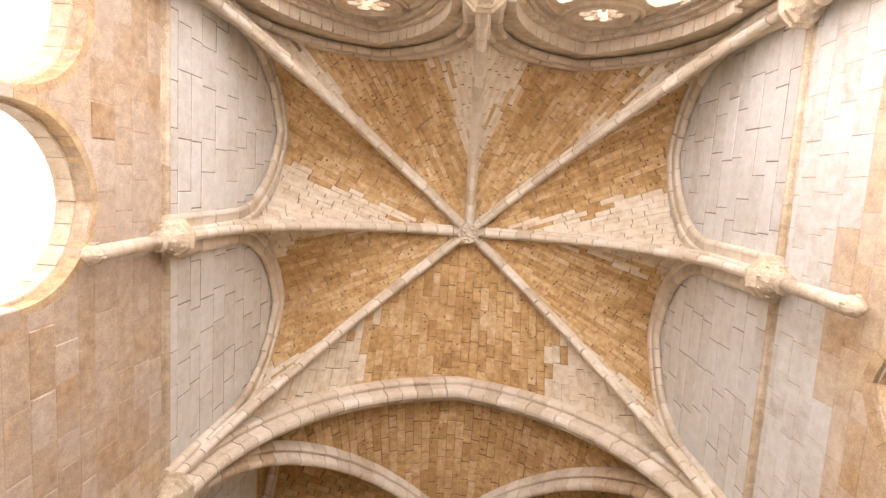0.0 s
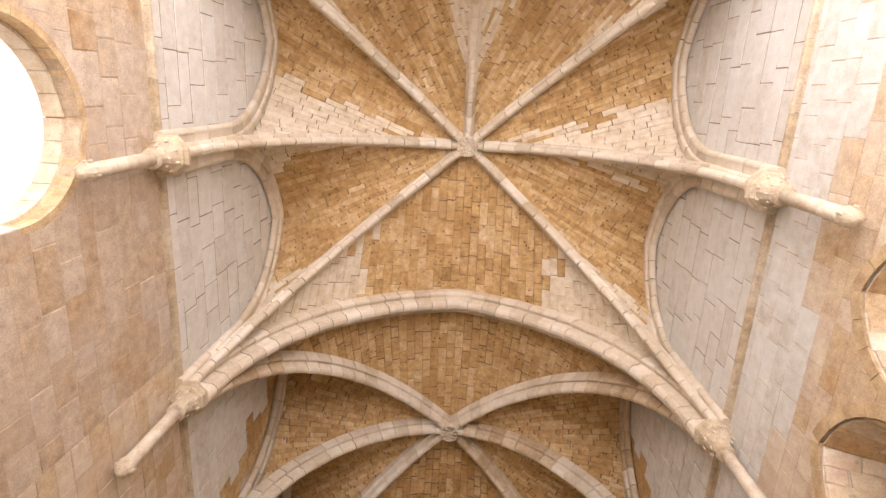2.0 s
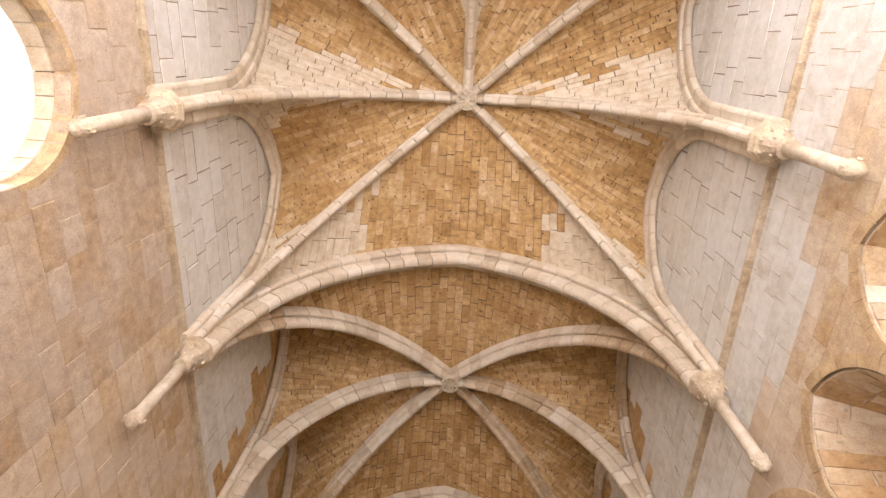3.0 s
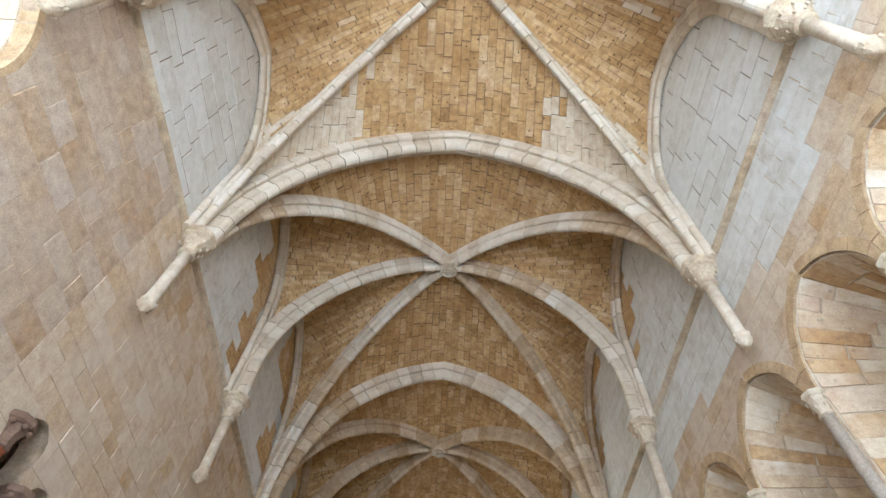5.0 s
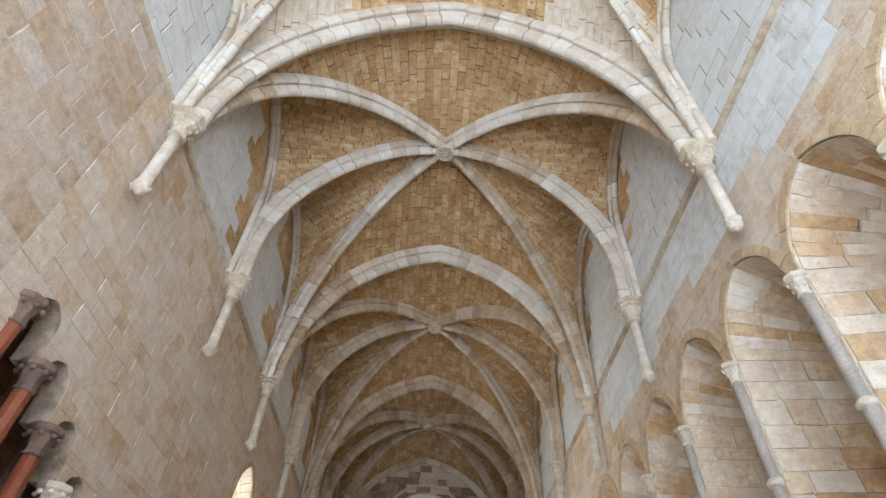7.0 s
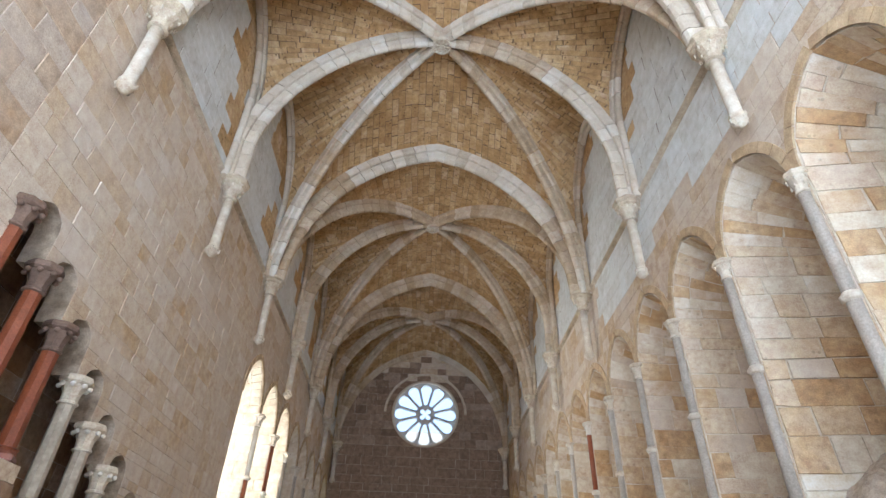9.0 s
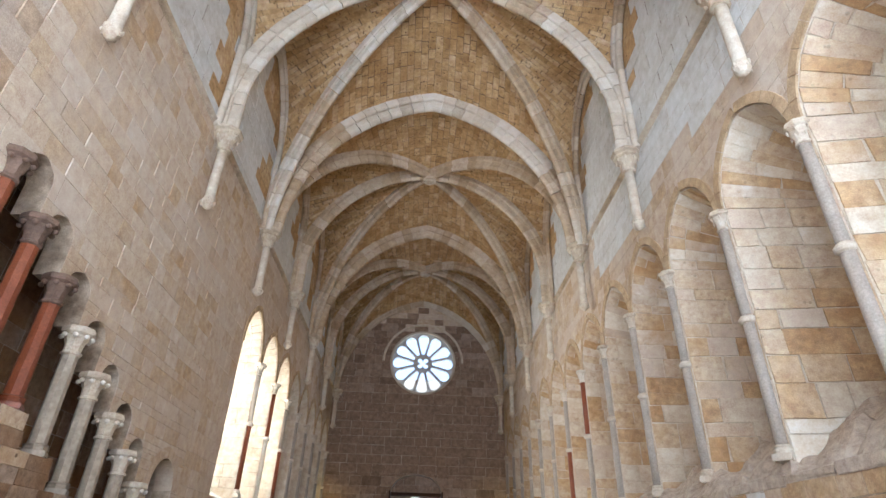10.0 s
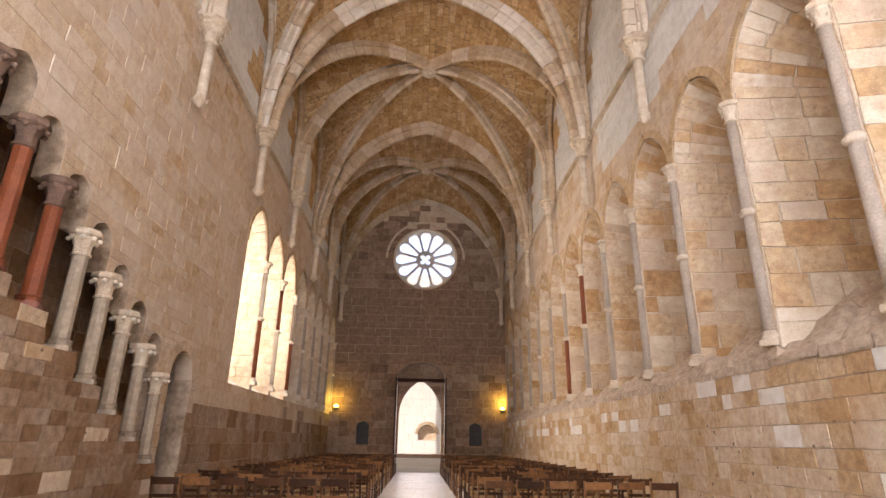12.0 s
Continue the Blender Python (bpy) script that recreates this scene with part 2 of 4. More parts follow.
class Stones:
    """Gathers blocks whose faces stand a little proud of the joints."""

    def __init__(self):
        self.v, self.f, self.m = [], [], []

    def add(self, corners, normal, gap=0.006, depth=0.012, slot=0, wobble=0.006):
        k = len(corners)
        if k > 4:
            return self.strip(corners, normal, gap, depth, slot)
        c = sum(corners, Vector()) / k
        n = normal
        out, inn = [], []
        lift = random.uniform(0.6, 1.4)
        for p in corners:
            d = (c - p)
            d = d.normalized() if d.length > 1e-6 else d
            j = Vector((random.uniform(-wobble, wobble), random.uniform(-wobble, wobble), random.uniform(-wobble, wobble)))
            j -= n * j.dot(n)
            q = p + d * gap * 1.4 + j
            out.append(q)
            inn.append(q + d * depth * 0.9 + n * depth * (lift + random.uniform(-0.15, 0.15)))
        b = len(self.v)
        self.v += out + inn
        self.f += [tuple(range(b + k, b + 2 * k))] + [(b + i, b + (i + 1) % k, b + k + (i + 1) % k, b + k + i) for i in range(k)]
        self.m += [slot] * (k + 1)

    def strip(self, corners, n, gap, depth, slot):
        """A block with bent sides: its outline goes up one side and down the other."""
        top = max(range(len(corners)), key=lambda i: (corners[i].z, -i))
        r, l = corners[:top + 1], corners[top + 1:][::-1] or [corners[-1]]
        zs = sorted({round(p.z, 4) for p in corners})

        def side(pts, z):
            if z <= pts[0].z:
                return pts[0].copy()
            for a, b in zip(pts, pts[1:]):
                if a.z - 1e-4 <= z <= b.z + 1e-4:
                    return a.lerp(b, (z - a.z) / max(1e-6, b.z - a.z))
            return pts[-1].lerp(r[-1], 1.0) if z > pts[-1].z + 1e-3 else pts[-1].copy()
        b = len(self.v)
        for i, z in enumerate(zs):
            L, R = side(l, z), side(r, z)
            L.z = R.z = z + (gap if i == 0 else -gap if i == len(zs) - 1 else 0)
            d = (R - L)
            d = d.normalized() * min(gap, d.length * 0.4) if d.length > 1e-4 else d
            self.v += [L + d, L + d * 1.8 + n * depth, R - d * 1.8 + n * depth, R - d]
        for i in range(len(zs) - 1):
            for k in range(3):
                q = b + i * 4 + k
                self.f.append((q, q + 1, q + 5, q + 4))
                self.m.append(slot)

    def build(self, name, mats, parent=None):
        ob = mesh_ob(name, self.v, self.f, None, parent, mats, self.m)
        return ob


# ---- vault curves: points from springing (0) to crown (1) ----
def resampled(fn, n=40):
    pts = [fn(i / 200) for i in range(201)]
    d = [0.0]
    for a, b in zip(pts, pts[1:]):
        d.append(d[-1] + (b - a).length)
    out, k = [], 0
    for i in range(n + 1):
        s = d[-1] * i / n
        while k < 199 and d[k + 1] < s:
            k += 1
        f = (s - d[k]) / max(1e-9, d[k + 1] - d[k])
        out.append(pts[k].lerp(pts[k + 1], min(1, max(0, f))))
    return out


def ellipse_curve(a, b, z0, z1, stilt=0.0):
    """From a (springing in plan) to b (crown in plan), a quarter ellipse, first straight up by stilt."""
    def fn(u):
        h = stilt / (stilt + (z1 - z0 - stilt) * 1.6)
        if u < h:
            return Vector((a[0], a[1], z0 + stilt * u / h))
        t = (u - h) / (1 - h) * math.pi / 2
        s = 1 - math.cos(t) + 0.036 * math.sin(2 * t)
        return Vector((a[0] + (b[0] - a[0]) * s, a[1] + (b[1] - a[1]) * s, z0 + stilt + (z1 - z0 - stilt) * math.sin(t)))
    return resampled(fn)


def pointed_curve(a, b, z0, z1, stilt=0.0):
    """From a to the crown over b, half of a pointed arch."""
    half = math.hypot(b[0] - a[0], b[1] - a[1])
    r = z1 - z0 - stilt
    e = (r * r - half * half) / (2 * half)
    R, end = half + e, math.atan2(r, e)

    def fn(u):
        h = stilt / (stilt + R * end)
        if u < h:
            return Vector((a[0], a[1], z0 + stilt * u / h))
        t = (u - h) / (1 - h) * end
        s = (R - R * math.cos(t)) / half
        return Vector((a[0] + (b[0] - a[0]) * s, a[1] + (b[1] - a[1]) * s, z0 + stilt + R * math.sin(t)))
    return resampled(fn)


def at(curve, u):
    x = u * (len(curve) - 1)
    i = min(int(x), len(curve) - 2)
    return curve[i].lerp(curve[i + 1], x - i)


def half_cell(st, back, A, B, inner, courses=34, white=0.25, length=0.5, wide=1.0):
    """The stones of half a vault cell, in courses that run from curve A to curve B."""
    grid = [[at(A, i / courses).lerp(at(B, i / courses), j / 8) for j in range(9)] for i in range(courses + 1)]
    b = len(back[0])
    for row in grid:
        back[0].extend(p + Vector((0, 0, 0.004)) for p in row)
    for i in range(courses):
        for j in range(8):
            q = b + i * 9 + j
            back[1].append((q, q + 1, q + 10, q + 9))
    for i in range(courses):
        a0, a1, b0, b1 = at(A, i / courses), at(A, (i + 1) / courses), at(B, i / courses), at(B, (i + 1) / courses)
        lo, hi = b0 - a0, b1 - a1
        n_len = lo.length
        if n_len < 0.02 or hi.length < 0.02:
            continue
        cuts, t = [(0.0, 0.0)], length * random.uniform(0.3, 1.0)
        while t < n_len - 0.2:
            c = t / n_len
            d = (a0 + lo * c - a1).dot(hi) / hi.length_squared
            if cuts[-1][1] + 0.02 < d < 0.98:
                cuts.append((c, d))
            t += length * random.uniform(0.65, 1.4)
        cuts.append((1.0, 1.0))
        for (c0, d0), (c1, d1) in zip(cuts, cuts[1:]):
            q = [a0 + lo * c0, a0 + lo * c1, a1 + hi * d1, a1 + hi * d0]
            if (q[0] - q[1]).length < 0.05 or (q[0] - q[3]).length < 0.02:
                continue
            n = (q[1] - q[0]).cross(q[3] - q[0])
            if n.length < 1e-6:
                continue
            n.normalize()
            c = sum(q, Vector()) / 4
            if n.dot(inner - c) < 0:
                n = -n
            slot = 1 if i / courses + 0.08 * (noise.noise(Vector((c0 * 3, i * 0.4, white * 9)))) < white else 0
            if abs(i / courses - white) < 0.06 and random.random() < 0.25:
                slot = 1 - slot
            st.add(q, n, gap=wide * random.choice((0.003, 0.004, 0.005, 0.009)), depth=0.012, slot=slot, wobble=0.006)


def rib(name, curve, width, depth, label, up=None, block=0.42, round_nose=True, old=0.0, bias=0.0):
    """Voussoirs swept along a curve that the web rests on, hanging from it by depth."""
    w = width / 2
    d = depth
    if round_nose:
        R = w * 0.66
        roll = [(R * math.sin(t), -(d - R) - R * math.cos(t)) for t in [math.radians(q) for q in (-118, -90, -60, -30, 0, 30, 60, 90, 118)]]
        prof = [(-w, 0.03), (-w, -0.26 * d), (-w * 0.84, -0.33 * d), (-w * 0.52, -0.36 * d)] + roll + [(w * 0.52, -0.36 * d), (w * 0.84, -0.33 * d), (w, -0.26 * d), (w, 0.03)]
    else:
        R, Q = w * 0.46, w * 0.2
        left = [(-w + Q + Q * math.sin(t), -0.42 * d - Q * math.cos(t)) for t in [math.radians(q) for q in (-90, -45, 0, 45, 80)]]
        roll = [(R * math.sin(t), -(d - R) - R * math.cos(t)) for t in [math.radians(q) for q in (-110, -75, -45, -15, 15, 45, 75, 110)]]
        prof = [(-w, 0.03), (-w, -0.3 * d)] + left + [(-w * 0.5, -0.45 * d)] + roll + [(w * 0.5, -0.45 * d)] + [(-x, z) for x, z in left[::-1]] + [(w, -0.3 * d), (w, 0.03)]
    plan = (curve[-1] - curve[0])
    plan.z = 0
    side = Vector((-plan.y, plan.x, 0)).normalized()
    total = sum((b - a).length for a, b in zip(curve, curve[1:]))
    n = max(4, round(total / block))
    V, Fc, slots = [], [], []
    patch = random.uniform(0, 50)
    for i in range(n):
        jit = Vector((random.uniform(-1, 1), random.uniform(-1, 1), random.uniform(-1, 1))) * 0.005
        us = [i / n + 0.010 / total, (i + 0.5) / n, (i + 1) / n - 0.010 / total]
        rings = []
        for u in us:
            p = at(curve, min(1, max(0, u)))
            t = (at(curve, min(1, u + 0.01)) - at(curve, max(0, u - 0.01))).normalized()
            nrm = side.cross(t)
            if nrm.z < 0 or (abs(nrm.z) < 1e-3 and nrm.dot(plan) > 0):
                nrm = -nrm
            if up is not None:
                nrm = up(p, t, nrm)
            base = len(V)
            V += [p + side * a + nrm * b + jit for a, b in prof]
            rings.append(base)
        m = len(prof)
        for r0, r1 in zip(rings, rings[1:]):
            for k in range(m - 1):
                Fc.append((r0 + k, r0 + k + 1, r1 + k + 1, r1 + k))
        Fc.append(tuple(range(rings[0], rings[0] + m))[::-1])
        Fc.append(tuple(range(rings[-1], rings[-1] + m)))
        # long runs of old tan blocks between renewed pale ones
        tan = old > 0 and 0.5 + 0.9 * noise.noise(Vector((patch + i * 0.075, 0.4, 0.7))) + random.uniform(-0.03, 0.03) + bias * (i / n - 0.5) < old
        slots += [int(tan)] * (len(Fc) - len(slots))
    ob = mesh_ob(name, V, Fc, RIB, mats=[RIB, RIBTAN], index=slots)
    return tagged(ob, label, "rib", kind="structure")


def wall_x(side):
    return XL if side < 0 else XR


def springer(side, k):
    return (wall_x(side), KY[k + 1])


FORM_L, FORM_R = 14.9, 14.55
SPR = {}
for b in range(4):
    mid = 2 * b                       # number of the middle springing line of this bay
    yb = KY[mid + 1] + (0.1, -0.22, -0.05, -0.1)[b]
    st, back = Stones(), ([], [])
    crown = (0.0, yb)
    WIDE = 1.0 if b == 0 else 1.8
    lab = ("slender moulded stone", "broad moulded stone")[min(b, 1)]
    RW, RD = ((0.27, 0.36), (0.40, 0.46), (0.32, 0.44), (0.30, 0.42))[b]
    OLD = (0.0, 0.36, 1.05, 2.0)[b]
    for side in (-1, 1):
        midr = ellipse_curve(springer(side, mid), crown, ZC, ZW, 1.3)
        rib("vault_rib", midr, RW, RD, lab + " rib crossing the vault from wall to boss", round_nose=b != 1, old=OLD * (0.6 if b < 2 else 1.0))
        zf = FORM_L if side < 0 else FORM_R
        for dk in (-1, 1):
            corner = springer(side, mid + dk)
            diag = (pointed_curve if b == 3 and dk == 1 else ellipse_curve)(corner, crown, ZC, ZW)
            rib("vault_rib", diag, RW * 0.95, RD, lab + " diagonal rib rising to the boss", round_nose=b != 1, old=OLD)
            ymid = (KY[mid + 1] + corner[1]) / 2
            fa = pointed_curve(springer(side, mid), (wall_x(side), ymid), ZC, zf, 2.4)
            fb = pointed_curve(corner, (wall_x(side), ymid), ZC, zf, 2.4)
            under = Vector((wall_x(side) * 0.75, ymid, 10.5))
            half_cell(st, back, midr, fa, under, wide=WIDE, white=(0.86 if dk < 0 else 0.72) if b == 0 else 0.3)
            half_cell(st, back, diag, fb, under, wide=WIDE, white=0.6 if b == 0 else 0.3)
            for fc in (fa, fb):
                inner = [p + Vector((-side * 0.10, 0, 0)) for p in fc]
                rib("wall_rib", inner, 0.24, 0.36, "pale moulded wall rib framing the lunette", block=0.5, old=OLD)
            end = KY[mid + dk + 1]
            if b == 0 and dk == -1:
                # the back bay has a further rib to the middle of the end wall
                cr = ellipse_curve((0.0, YB), crown, ZC, ZW)
                if side < 0:
                    rib("vault_rib", cr, RW, RD, "slender stone rib falling to the end wall between two windows")
                apex = (side * 2.3, YB)
                ea = pointed_curve(corner, apex, ZC, 15.0, 2.0)
                eb = pointed_curve((0.0, YB), apex, ZC, 15.0, 2.0)
                half_cell(st, back, diag, ea, Vector((apex[0], YB + 1.0, 10.5)), white=0.64)
                half_cell(st, back, cr, eb, Vector((apex[0], YB + 1.0, 10.5)), white=0.76)
                for fc in (ea, eb):
                    rib("wall_rib", [p + Vector((0, 0.12, 0)) for p in fc], 0.26, 0.36, "moulded stone arch framing a tall window", block=0.4)
            else:
                tr = pointed_curve(corner, (0.0, end), ZC, ZW if end < YE - 1 else 15.3)
                half_cell(st, back, tr, diag, Vector((0, end * 0.7 + yb * 0.3, 9.5)), wide=WIDE, white=(0.64 if b == 0 and dk == 1 else 0.2))
                if dk == 1 and b < 3:
                    rib("transverse_rib", [p + Vector((0, 0.06, 0)) for p in tr], (0.58, 0.52, 0.46)[b], 0.56, "broad moulded stone transverse arch between two bays", round_nose=False, old=(0.0, 0.55, 1.1)[b], bias=(0, 2.0, 0)[b])
                elif b == 3 and dk == 1:
                    rib("wall_rib", [p + Vector((0, -0.1, 0)) for p in tr], 0.24, 0.3, "moulded wall rib over the rose window", old=0.9)
    ceiling = st.build("ceiling_%d" % (b + 1), [TAN, PALE])
    tagged(ceiling, "tan and pale limestone web of a ribbed vault", "vault", kind="structure")
    tagged(mesh_ob("ceiling_backing_%d" % (b + 1), back[0], back[1], DARKJOINT), "dark mortar bed of the vault web", "vault", kind="structure")


# ---- walls ----
def arch_opening(c, half, z0, zs, za, left=None):
    """An opening from z0 to a pointed or round head: at a height, its two edges."""
    r = za - zs
    e = max(0.0, (r * r - half * half) / (2 * half))
    R = half + e

    def edges(z):
        if z < z0 or z >= za:
            return None
        if z <= zs:
            return (c - half, c + half)
        k = min(1.0, (z - zs) / r) if e == 0 else None
        h = half * math.sqrt(max(0, 1 - k * k)) if e == 0 else math.sqrt(max(0, R * R - (z - zs) ** 2)) - e
        return (c - max(0, h), c + max(0, h))
    edges.box = (c - half, c + half, z0, za)
    edges.c, edges.spring = c, (zs,)
    return edges


def solid(openings, s0, s1, za, zb, all_of=False):
    """What is left of s0..s1 between the heights za and zb: pieces (bottom start, bottom end, top start, top end)."""
    eps = 1e-4
    cuts = []
    for o in openings:
        lo, hi = o(za + eps), o(zb - eps)
        if lo is None and hi is None:
            continue
        if lo is None:
            lo = hi
        if hi is None:
            hi = (o.c, o.c)
        cuts.append((lo, hi))
    cuts.sort()
    out, p = [], (s0, s0)
    for lo, hi in cuts:
        out.append((p[0], max(p[0], lo[0]), p[1], max(p[1], hi[0])))
        p = (lo[1], hi[1])
    out.append((p[0], max(p[0], s1), p[1], max(p[1], s1)))
    return out if all_of else [q for q in out if max(q[1] - q[0], q[3] - q[2]) > 0.01]


def levels(z0, z1, openings, h=0.15):
    zs = {z0, z1}
    for o in openings:
        zs |= {z for z in (o.box[2], o.box[3], *o.spring) if z0 < z < z1}
    zs = sorted(zs)
    out = []
    for a, b in zip(zs, zs[1:]):
        n = max(1, math.ceil((b - a) / (h if b - a > 0.3 else 0.04))) if any(o.box[2] < b and o.box[3] > a for o in openings) else 1
        out += [a + (b - a) * i / n for i in range(n)]
    return out + [z1]


def masonry(name, P, normal, s0, s1, z0, z1, thick, openings, mats, label, course=0.42, length=0.7, pick=None, joint=MORTAR, choose=None, gap=0.005, depth=0.007, blockmat=None, cap=290, whites=0.0, ragged=0.016):
    """A wall: a core with its openings through it, faced with single blocks. P(s, z, d) gives a place, d metres behind the face."""
    V, Fc = [], []
    zs = levels(z0, z1, openings)
    for za, zb in zip(zs, zs[1:]):
        for a0, b0, a1, b1 in solid(openings, s0, s1, za, zb):
            b = len(V)
            V += [P(a0, za, 0), P(b0, za, 0), P(b1, zb, 0), P(a1, zb, 0), P(a0, za, thick), P(b0, za, thick), P(b1, zb, thick), P(a1, zb, thick)]
            Fc += [(b, b + 1, b + 2, b + 3), (b + 7, b + 6, b + 5, b + 4), (b, b + 3, b + 7, b + 4), (b + 1, b + 5, b + 6, b + 2), (b, b + 4, b + 5, b + 1), (b + 3, b + 2, b + 6, b + 7)]
    core = tagged(mesh_ob(name, V, Fc, joint), label, "wall", kind="structure")
    st, z, picked = Stones(), z0, []
    stops = sorted({z1} | {t for o in openings for t in (*o.box[2:4], *(o.spring if o.box[3] < 5.5 else ())) if z0 < t < z1})
    while z < z1 - 0.02:
        h = course * random.uniform(0.8, 1.25)
        nxt = min([t for t in stops if t > z + 0.01])
        zb = nxt if nxt - z < h * 1.3 else z + h
        bent = any(o.box[2] < zb - 0.01 and o.box[3] > z + 0.01 for o in openings)
        zz = [z + (zb - z) * i / 4 for i in range(5)] if bent else [z, zb]
        rows = [[(q[0], q[1]) for q in solid(openings, s0, s1, max(z, t - 0.003), min(zb, t + 0.003), all_of=True)] for t in zz]
        for col in zip(*rows):
            a0, b0 = col[0]
            span = max(b_ - a_ for a_, b_ in col)
            if span < 0.04:
                continue
            start = min(a_ for a_, b_ in col)
            cuts = [None]
            t = length * random.uniform(0.35, 1.0)
            while t < span - 0.22:
                if all(a_ + 0.08 < start + t < b_ - 0.08 for a_, b_ in col):
                    cuts.append(start + t)
                t += length * random.uniform(0.6, 1.4)
            cuts.append(None)
            for c0, c1 in zip(cuts, cuts[1:]):
                le = [(a_ if c0 is None else c0) for a_, b_ in col]
                re = [(b_ if c1 is None else c1) for a_, b_ in col]
                if max(r - l for l, r in zip(le, re)) < 0.05:
                    continue
                straight = max(le) - min(le) < 1e-3 and max(re) - min(re) < 1e-3
                mid_s, mid_z = 0.5 * (le[0] + re[0]), 0.5 * (z + zb)
                if pick and straight and len(picked) < cap and pick(mid_s, mid_z):
                    picked.append((le[0], re[0], z, zb))
                    continue
                lz = list(zip(le, zz)) if max(le) - min(le) > 1e-3 else [(le[0], z), (le[-1], zb)]
                rz = list(zip(re, zz)) if max(re) - min(re) > 1e-3 else [(re[0], z), (re[-1], zb)]
                if rz[-1][0] - lz[-1][0] < 0.01:
                    lz = lz[:-1]
                st.add([P(u, w, 0) for u, w in rz] + [P(u, w, 0) for u, w in reversed(lz)], normal, gap=gap, depth=depth, slot=choose(mid_s, mid_z) if choose else 0)
        z = zb
    if st.v:
        tagged(st.build("masonry", mats, core), kind="stuff")
    if picked:
        along = (P(1, 0, 0) - P(0, 0, 0)).normalized()
        turn = Matrix((along, -normal, Vector((0, 0, 1)))).transposed().to_4x4()
        shapes, head, bed = {}, 0.002, 0.006 if ragged > 0.01 else 0.011
        for tone in (blockmat or mats[0], PATCH, BROWNP):
            shapes[tone.name] = []
            for _ in range(5):
                unit = Stones()
                unit.add([Vector((-0.5, 0, -0.5)), Vector((0.5, 0, -0.5)), Vector((0.5, 0, 0.5)), Vector((-0.5, 0, 0.5))], Vector((0, -1, 0)), gap=0.007, depth=0.02, wobble=ragged)
                me = bpy.data.meshes.new("block")
                me.from_pydata([tuple(v) for v in unit.v], [], unit.f)
                me.materials.append(tone)
                shapes[tone.name].append(me)
        for l0, r0, za, zt in picked:
            tone = blockmat or mats[0]
            if random.random() < whites * (2.4 if za > 1.75 else 0.25):
                tone = PATCH
            elif blockmat == WALLP and choose((l0 + r0) / 2, (za + zt) / 2) == 1:
                tone = BROWNP
            ob = new("block", random.choice(shapes[tone.name]))
            ob.parent = core
            ob.matrix_basis = Matrix.Translation(P((l0 + r0) / 2, (za + zt) / 2, 0)) @ turn @ Matrix.Rotation(random.gauss(0, 0.35 * ragged), 4, "Y") @ Matrix.Diagonal((r0 - l0 - head, random.uniform(0.2, 0.7), zt - za - bed, 1))
    return core


def ring(name, P, c, half, zs, za, width, proud, depth, mat, parent, label="", n=None, room=99.0):
    """An arch of single voussoirs round an opening: on the face it is width wide; it lines the reveal by depth."""
    r = za - zs
    e = max(0.0, (r * r - half * half) / (2 * half))
    R = half + e
    end = math.atan2(r, e) if e > 0 else math.pi / 2
    n = n or max(5, round(R * end / 0.3))
    for sgn in (-1, 1):
        for i in range(n):
            bm = bmesh.new()
            vs = []
            for t in (i / n + 0.004, (i + 0.5) / n, (i + 1) / n - 0.004):
                a = t * end
                row = []
                for rr in (R - 0.004, R + width):
                    s, z = rr * math.cos(a) - e, zs + rr * math.sin(a)
                    s = min(max(s, 0.0), room)
                    row.append((c + sgn * s, z))
                vs.append([bm.verts.new(P(*row[0], -proud)), bm.verts.new(P(*row[1], -proud)), bm.verts.new(P(*row[1], depth)), bm.verts.new(P(*row[0], depth))])
            for a, b in zip(vs, vs[1:]):
                for k in range(4):
                    bm.faces.new((a[k], a[(k + 1) % 4], b[(k + 1) % 4], b[k]))
            bm.faces.new(vs[0])
            bm.faces.new(vs[-1][::-1])
            part("voussoir", bm, mat, parent, label)


def PL(s, z, d):
    return Vector((XL - d, s, z))


def PR(s, z, d):
    return Vector((XR + d, s, z))


def PE(s, z, d):
    return Vector((s, YE + d, z))


def PB(s, z, d):
    return Vector((s, YB - d, z))


COLS = [0.93 + 2.05 * k for k in range(15)]
HALF = 0.92
right_open = [arch_opening(y + 1.025, HALF, 2.55, 6.42, 7.62) for y in COLS[:14]]
right_wall = masonry("wall_right", PR, Vector((-1, 0, 0)), YB - 1.5, YE + 1.5, 0, 9.68, 1.2, right_open, [WALL, BROWN, WHITE],
                     "beige limestone wall with a blind arcade of pointed arches", course=0.36, length=0.52, joint=WALLJOINT, depth=0.006, gap=0.004,
                     choose=lambda s, z: 1 if z < 2.55 else (2 if z > 8.3 - 0.12 * s + 0.14 * s + 0.9 * noise.noise(Vector((s * 0.35, z * 0.5, 4.0))) and s < 13 else 0))
def PRL(s, z, d):
    return Vector((XR - 0.26 + d, s, z))


